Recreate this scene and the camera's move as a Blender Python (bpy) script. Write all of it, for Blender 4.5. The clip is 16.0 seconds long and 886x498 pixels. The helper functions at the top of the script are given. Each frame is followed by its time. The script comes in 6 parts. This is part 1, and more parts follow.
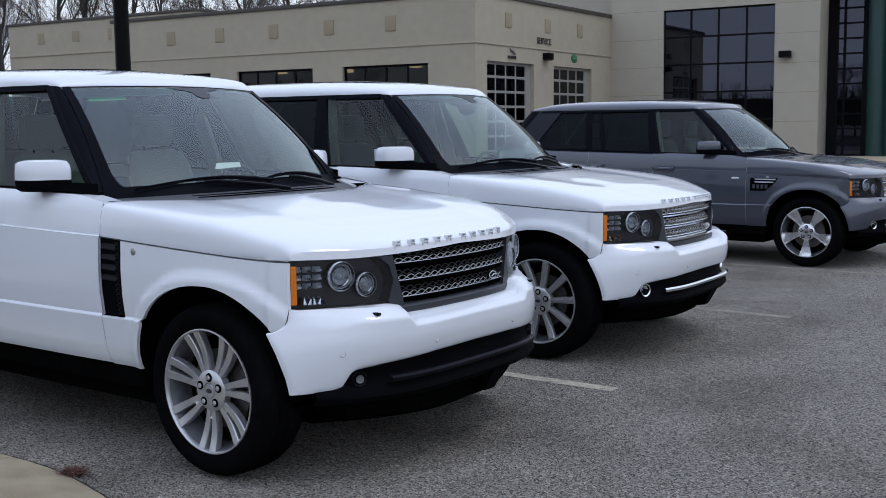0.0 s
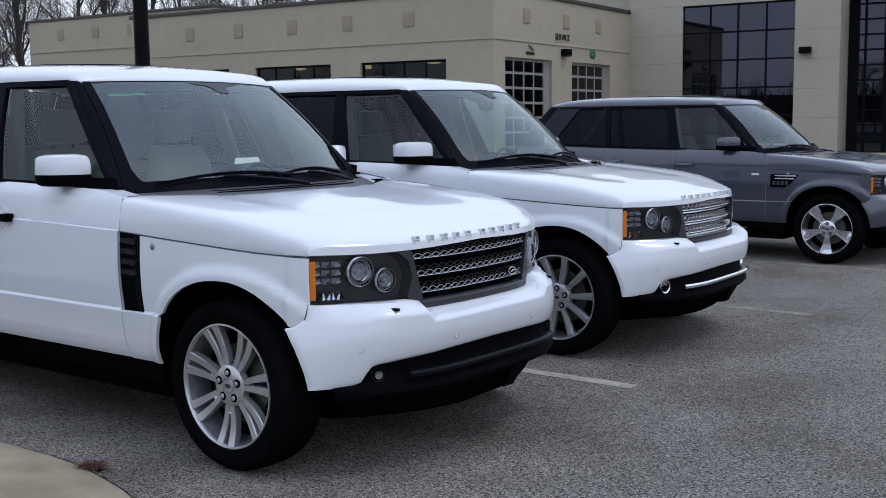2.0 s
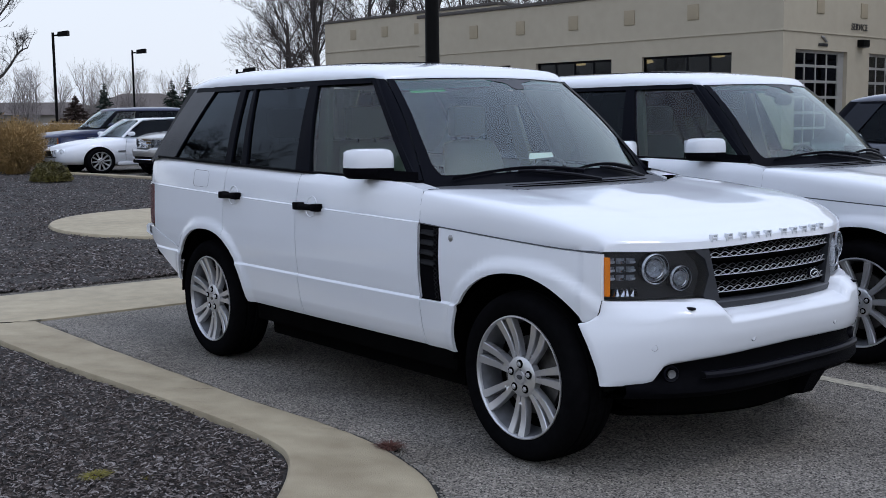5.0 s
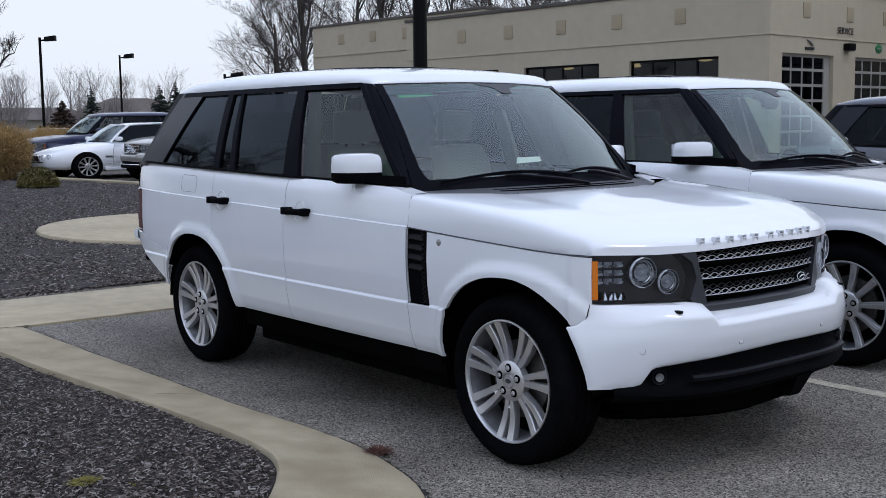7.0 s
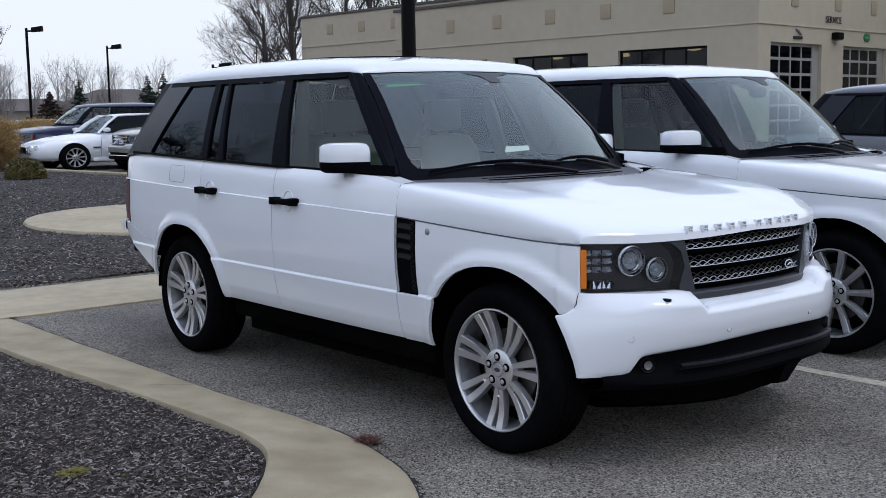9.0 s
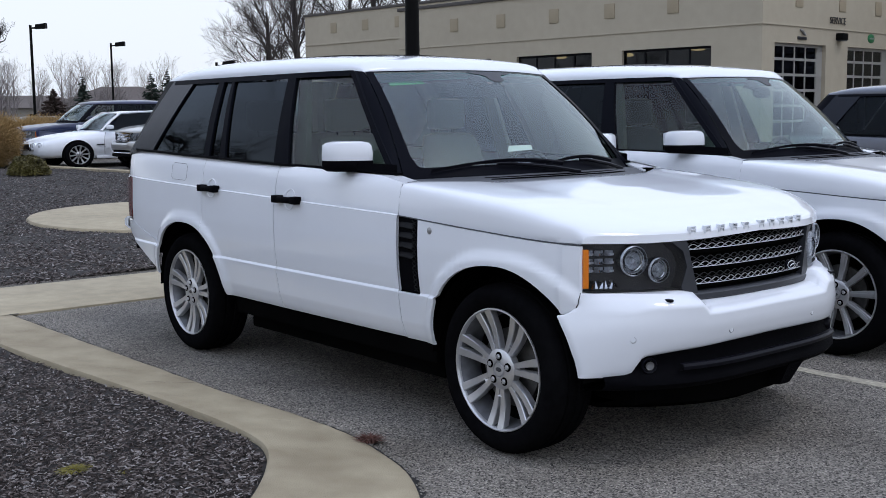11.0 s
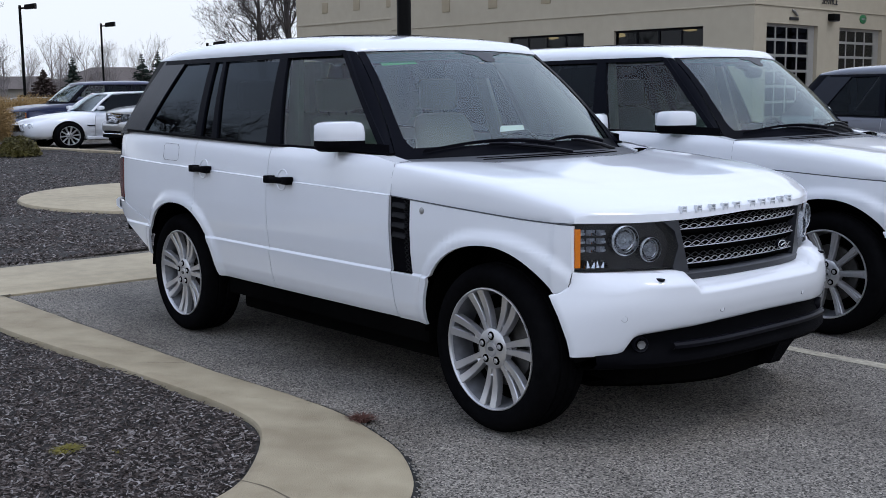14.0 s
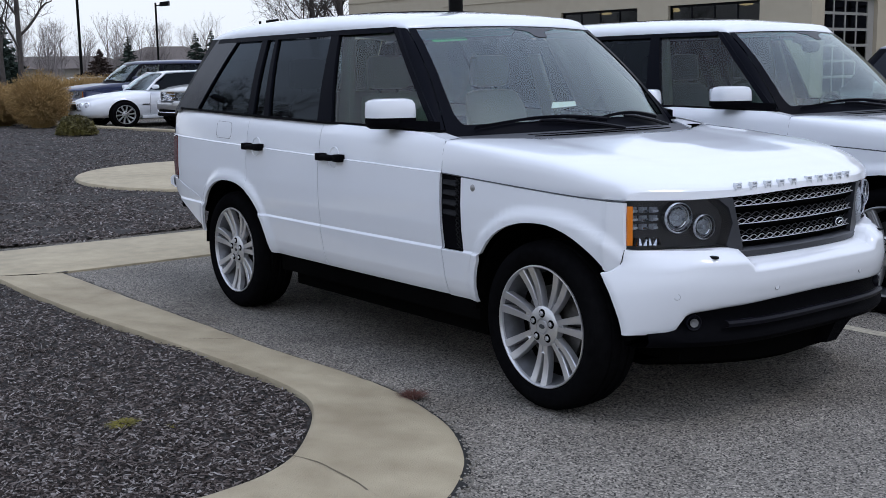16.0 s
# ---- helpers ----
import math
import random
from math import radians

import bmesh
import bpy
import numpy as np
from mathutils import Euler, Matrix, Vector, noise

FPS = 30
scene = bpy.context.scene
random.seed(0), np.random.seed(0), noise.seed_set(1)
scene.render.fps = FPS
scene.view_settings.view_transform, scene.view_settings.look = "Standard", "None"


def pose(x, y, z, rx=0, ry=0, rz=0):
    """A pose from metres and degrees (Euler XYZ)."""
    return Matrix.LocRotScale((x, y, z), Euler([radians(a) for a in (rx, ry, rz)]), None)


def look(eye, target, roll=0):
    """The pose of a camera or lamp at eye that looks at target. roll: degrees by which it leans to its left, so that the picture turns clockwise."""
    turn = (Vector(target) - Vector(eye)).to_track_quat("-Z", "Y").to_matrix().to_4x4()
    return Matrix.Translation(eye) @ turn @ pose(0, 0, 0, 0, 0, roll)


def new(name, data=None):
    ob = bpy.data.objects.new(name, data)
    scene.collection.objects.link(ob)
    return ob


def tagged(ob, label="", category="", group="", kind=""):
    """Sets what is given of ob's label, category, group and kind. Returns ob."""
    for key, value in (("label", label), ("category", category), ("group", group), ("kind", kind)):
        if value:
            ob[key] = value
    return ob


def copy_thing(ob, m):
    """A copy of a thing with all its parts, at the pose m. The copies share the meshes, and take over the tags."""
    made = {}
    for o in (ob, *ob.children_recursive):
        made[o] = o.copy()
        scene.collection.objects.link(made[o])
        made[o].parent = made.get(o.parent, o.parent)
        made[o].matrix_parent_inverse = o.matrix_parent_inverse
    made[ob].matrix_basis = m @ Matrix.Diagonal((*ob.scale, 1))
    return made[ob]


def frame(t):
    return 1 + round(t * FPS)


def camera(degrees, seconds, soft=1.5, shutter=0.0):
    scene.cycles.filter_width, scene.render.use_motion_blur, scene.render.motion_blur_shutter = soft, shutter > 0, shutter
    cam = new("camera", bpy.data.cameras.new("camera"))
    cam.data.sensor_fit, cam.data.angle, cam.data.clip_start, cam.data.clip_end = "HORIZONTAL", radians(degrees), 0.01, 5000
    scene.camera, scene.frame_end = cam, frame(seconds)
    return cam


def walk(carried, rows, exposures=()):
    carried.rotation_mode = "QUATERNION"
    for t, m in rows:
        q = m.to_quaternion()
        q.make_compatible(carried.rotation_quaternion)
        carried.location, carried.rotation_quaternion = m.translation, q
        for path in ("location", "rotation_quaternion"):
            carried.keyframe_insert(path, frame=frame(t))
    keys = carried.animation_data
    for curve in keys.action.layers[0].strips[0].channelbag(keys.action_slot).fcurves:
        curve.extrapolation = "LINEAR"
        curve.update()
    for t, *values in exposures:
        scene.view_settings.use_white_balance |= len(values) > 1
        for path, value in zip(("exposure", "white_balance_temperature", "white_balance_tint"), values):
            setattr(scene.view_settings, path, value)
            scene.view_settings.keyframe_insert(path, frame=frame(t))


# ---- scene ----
cam = camera(43.28, 16.0, soft=0.58)
PATH = [
    (0, pose(3.595, -4.029, 1.481, 83.64, 0.66, 36.68)),
    (0.5, pose(3.586, -4.016, 1.483, 84.29, 0.91, 36.66)),
    (1, pose(3.592, -4.019, 1.481, 84.06, 0.99, 36.71)),
    (1.5, pose(3.591, -4.025, 1.476, 83.79, 0.82, 37.20)),
    (2, pose(3.578, -4.020, 1.476, 83.46, 0.60, 37.58)),
    (2.5, pose(3.573, -4.020, 1.476, 83.27, 0.54, 38.11)),
    (3, pose(3.580, -4.024, 1.476, 83.20, 0.57, 38.10)),
    (3.5, pose(3.576, -4.028, 1.480, 83.32, 0.08, 38.69)),
    (3.7, pose(3.564, -4.030, 1.485, 83.41, 0.21, 39.89)),
    (3.8, pose(3.556, -4.033, 1.486, 83.54, 0.24, 40.76)),
    (3.9, pose(3.544, -4.044, 1.481, 83.59, 0.30, 42.83)),
    (4, pose(3.528, -4.063, 1.478, 83.77, 0.31, 44.46)),
    (4.1, pose(3.523, -4.093, 1.487, 83.95, 0.38, 46.17)),
    (4.2, pose(3.538, -4.114, 1.484, 84.08, 0.53, 48.19)),
    (4.3, pose(3.545, -4.117, 1.479, 84.09, 0.68, 49.58)),
    (4.5, pose(3.516, -4.095, 1.480, 83.97, 0.90, 51.69)),
    (5, pose(3.524, -4.092, 1.478, 83.38, 0.64, 51.61)),
    (7.5, pose(3.530, -4.094, 1.480, 83.54, 0.73, 50.86)),
    (8, pose(3.528, -4.094, 1.474, 83.30, 0.68, 50.75)),
    (8.5, pose(3.530, -4.095, 1.473, 83.11, 0.78, 50.76)),
    (9, pose(3.531, -4.089, 1.474, 83.08, 0.93, 50.46)),
    (11.5, pose(3.527, -4.082, 1.474, 83.04, 0.51, 50.79)),
    (12, pose(3.533, -4.087, 1.477, 83.21, 0.29, 50.98)),
    (12.5, pose(3.537, -4.091, 1.478, 83.32, 0.29, 51.20)),
    (13, pose(3.530, -4.089, 1.474, 82.84, 0.32, 50.96)),
    (13.5, pose(3.537, -4.093, 1.476, 82.51, 0.60, 50.60)),
    (14, pose(3.536, -4.091, 1.470, 82.06, 0.66, 50.22)),
    (14.5, pose(3.539, -4.075, 1.464, 81.37, 1.19, 49.80)),
    (15, pose(3.538, -4.072, 1.465, 81.21, 0.86, 50.67)),
    (15.5, pose(3.528, -4.078, 1.467, 81.15, 0.45, 52.16)),
    (16, pose(3.531, -4.082, 1.467, 80.95, 1.02, 52.85)),
]
walk(cam, PATH, [(0, -.06, 6330, 10), (3.5, -.08, 6330, 10), (4.5, -.07, 6390, 10), (8, -.01, 6450, 10), (12, .06, 6480, 10), (16, .06, 6480, 10)])

# ---- light ----
world = bpy.data.worlds.new("overcast_sky")
scene.world = world
world.use_nodes = True
wn, wl = world.node_tree.nodes, world.node_tree.links
sky = wn.new("ShaderNodeTexSky")
sky.sky_type, sky.sun_disc = "NISHITA", False
sky.sun_elevation, sky.sun_rotation = radians(62), radians(77)
sky.air_density, sky.dust_density, sky.ozone_density = 1.0, 4.0, 1.5
veil = wn.new("ShaderNodeMix")
veil.data_type = "RGBA"
veil.inputs[0].default_value = 0.82
veil.inputs[7].default_value = (7.9, 8.9, 11.0, 1)
wl.new(sky.outputs[0], veil.inputs[6])
# cloud deck: brighter overhead than at the horizon
where, part_z, deck, lit = wn.new("ShaderNodeTexCoord"), wn.new("ShaderNodeSeparateXYZ"), wn.new("ShaderNodeMapRange"), wn.new("ShaderNodeMix")
deck.inputs[1].default_value, deck.inputs[2].default_value = 0.1, 0.9
deck.inputs[3].default_value, deck.inputs[4].default_value = 0.0, 1.0
tone = wn.new("ShaderNodeMix")
tone.data_type = "RGBA"
tone.inputs[6].default_value, tone.inputs[7].default_value = (1.25, 1.19, 1.08, 1), (1.50, 1.55, 1.66, 1)
lit.data_type, lit.blend_type = "RGBA", "MULTIPLY"
lit.inputs[0].default_value = 1.0
wl.new(where.outputs["Generated"], part_z.inputs[0])
wl.new(part_z.outputs[2], deck.inputs[0])
wl.new(veil.outputs[2], lit.inputs[6])
wl.new(deck.outputs[0], tone.inputs[0])
wl.new(tone.outputs[2], lit.inputs[7])
wl.new(lit.outputs[2], wn["Background"].inputs[0])
wn["Background"].inputs[1].default_value = 0.1

sun = new("sun", bpy.data.lights.new("sun", "SUN"))
sun.data.energy, sun.data.angle, sun.data.color = 0.45, radians(12), (1.0, 0.98, 0.94)
sun.matrix_world = look((0, 0, 30), (-15, -3.5, 0))
scene.view_settings.exposure = 0.0


# ---- materials ----
def mat(name, base, rough=0.5, metal=0.0, vary=0.15, scale=6.0, bump=0.0, bump_scale=60.0, coat=0.0, dark=None, spec=0.5, random_tint=0.0):
    """A procedural surface: base colour varied at two scales, with fine relief."""
    m = bpy.data.materials.new(name)
    m.use_nodes = True
    n, l = m.node_tree.nodes, m.node_tree.links
    b = n["Principled BSDF"]
    b.inputs["Roughness"].default_value, b.inputs["Metallic"].default_value = rough, metal
    b.inputs["Coat Weight"].default_value, b.inputs["Coat Roughness"].default_value = coat, 0.035
    b.inputs["Specular IOR Level"].default_value = spec
    co = n.new("ShaderNodeTexCoord")
    big, fine = n.new("ShaderNodeTexNoise"), n.new("ShaderNodeTexNoise")
    big.inputs["Scale"].default_value, fine.inputs["Scale"].default_value = scale * 0.15, scale
    big.inputs["Detail"].default_value = fine.inputs["Detail"].default_value = 4
    add = n.new("ShaderNodeMath")
    add.operation = "ADD"
    ramp = n.new("ShaderNodeValToRGB")
    lo = dark or tuple(c * (1 - vary) for c in base)
    hi = tuple(min(1, c * (1 + vary * 0.6)) for c in base)
    ramp.color_ramp.elements[0].position, ramp.color_ramp.elements[1].position = 0.36, 0.64
    ramp.color_ramp.elements[0].color, ramp.color_ramp.elements[1].color = (*lo, 1), (*hi, 1)
    half = n.new("ShaderNodeMath")
    half.operation, half.inputs[1].default_value = "MULTIPLY", 0.5
    for t in (big, fine):
        l.new(co.outputs["Object"], t.inputs["Vector"])
    l.new(big.outputs[0], add.inputs[0]), l.new(fine.outputs[0], add.inputs[1])
    l.new(add.outputs[0], half.inputs[0]), l.new(half.outputs[0], ramp.inputs[0])
    out = ramp.outputs[0]
    if random_tint:
        info, hsv, rng = n.new("ShaderNodeObjectInfo"), n.new("ShaderNodeHueSaturation"), n.new("ShaderNodeMapRange")
        rng.inputs[3].default_value, rng.inputs[4].default_value = 1 - random_tint, 1 + random_tint
        l.new(info.outputs["Random"], rng.inputs[0]), l.new(rng.outputs[0], hsv.inputs["Value"])
        l.new(out, hsv.inputs["Color"])
        out = hsv.outputs[0]
    l.new(out, b.inputs["Base Color"])
    if bump:
        t, bp = n.new("ShaderNodeTexNoise"), n.new("ShaderNodeBump")
        t.inputs["Scale"].default_value, t.inputs["Detail"].default_value = bump_scale, 5
        bp.inputs["Strength"].default_value, bp.inputs["Distance"].default_value = bump, 0.01
        l.new(co.outputs["Object"], t.inputs["Vector"]), l.new(t.outputs[0], bp.inputs["Height"])
        l.new(bp.outputs[0], b.inputs["Normal"])
    return m


def asphalt_mat(name):
    """Worn asphalt: pale and dark stone chips in binder, tar stains and broad dirt."""
    m = mat(name, (0.163, 0.149, 0.130), 0.95, vary=0.2, scale=1.6, spec=0.2)
    n, l = m.node_tree.nodes, m.node_tree.links
    b, co = n["Principled BSDF"], n["Texture Coordinate"]
    base = b.inputs["Base Color"].links[0].from_socket
    chips = n.new("ShaderNodeTexVoronoi")
    chips.inputs["Scale"].default_value = 140
    l.new(co.outputs["Object"], chips.inputs["Vector"])
    sep = n.new("ShaderNodeSeparateColor")
    l.new(chips.outputs["Color"], sep.inputs[0])
    ramp = n.new("ShaderNodeValToRGB")
    e = ramp.color_ramp.elements
    e[0].position, e[0].color = 0.0, (0.10, 0.10, 0.11, 1)
    e[1].position, e[1].color = 1.0, (2.0, 2.0, 1.97, 1)
    for at, v in ((0.2, 0.42), (0.5, 0.95), (0.82, 1.2)):
        e.new(at).color = (v, v, v * 1.01, 1)
    l.new(sep.outputs[0], ramp.inputs[0])
    mul = n.new("ShaderNodeMix")
    mul.data_type, mul.blend_type = "RGBA", "MULTIPLY"
    mul.inputs[0].default_value = 1.0
    l.new(base, mul.inputs[6]), l.new(ramp.outputs[0], mul.inputs[7])
    stain, sr = n.new("ShaderNodeTexNoise"), n.new("ShaderNodeValToRGB")
    stain.inputs["Scale"].default_value, stain.inputs["Detail"].default_value = 0.9, 6
    sr.color_ramp.elements[0].position, sr.color_ramp.elements[0].color = 0.3, (0.72, 0.7, 0.68, 1)
    sr.color_ramp.elements[1].position, sr.color_ramp.elements[1].color = 0.52, (1.1, 1.1, 1.1, 1)
    l.new(co.outputs["Object"], stain.inputs["Vector"]), l.new(stain.outputs[0], sr.inputs[0])
    mul2 = n.new("ShaderNodeMix")
    mul2.data_type, mul2.blend_type = "RGBA", "MULTIPLY"
    mul2.inputs[0].default_value = 1.0
    l.new(mul.outputs[2], mul2.inputs[6]), l.new(sr.outputs[0], mul2.inputs[7])
    l.new(mul2.outputs[2], b.inputs["Base Color"])
    bp = n.new("ShaderNodeBump")
    bp.inputs["Strength"].default_value, bp.inputs["Distance"].default_value = 0.7, 0.006
    l.new(chips.outputs["Distance"], bp.inputs["Height"]), l.new(bp.outputs[0], b.inputs["Normal"])
    return m


def glass_mat(name, tint, ior=1.62, rough=0.0, gloss=(0.95, 0.97, 1)):
    """A thin pane: mirror gloss by Fresnel over tinted see-through."""
    m = bpy.data.materials.new(name)
    m.use_nodes = True
    n, l = m.node_tree.nodes, m.node_tree.links
    n.remove(n["Principled BSDF"])
    tr, gl, fr, mx = n.new("ShaderNodeBsdfTransparent"), n.new("ShaderNodeBsdfGlossy"), n.new("ShaderNodeFresnel"), n.new("ShaderNodeMixShader")
    tr.inputs[0].default_value = (*tint, 1)
    gl.inputs["Roughness"].default_value = rough
    gl.inputs[0].default_value = (*gloss, 1)
    fr.inputs[0].default_value = ior
    l.new(fr.outputs[0], mx.inputs[0]), l.new(tr.outputs[0], mx.inputs[1]), l.new(gl.outputs[0], mx.inputs[2])
    l.new(mx.outputs[0], n["Material Output"].inputs[0])
    return m


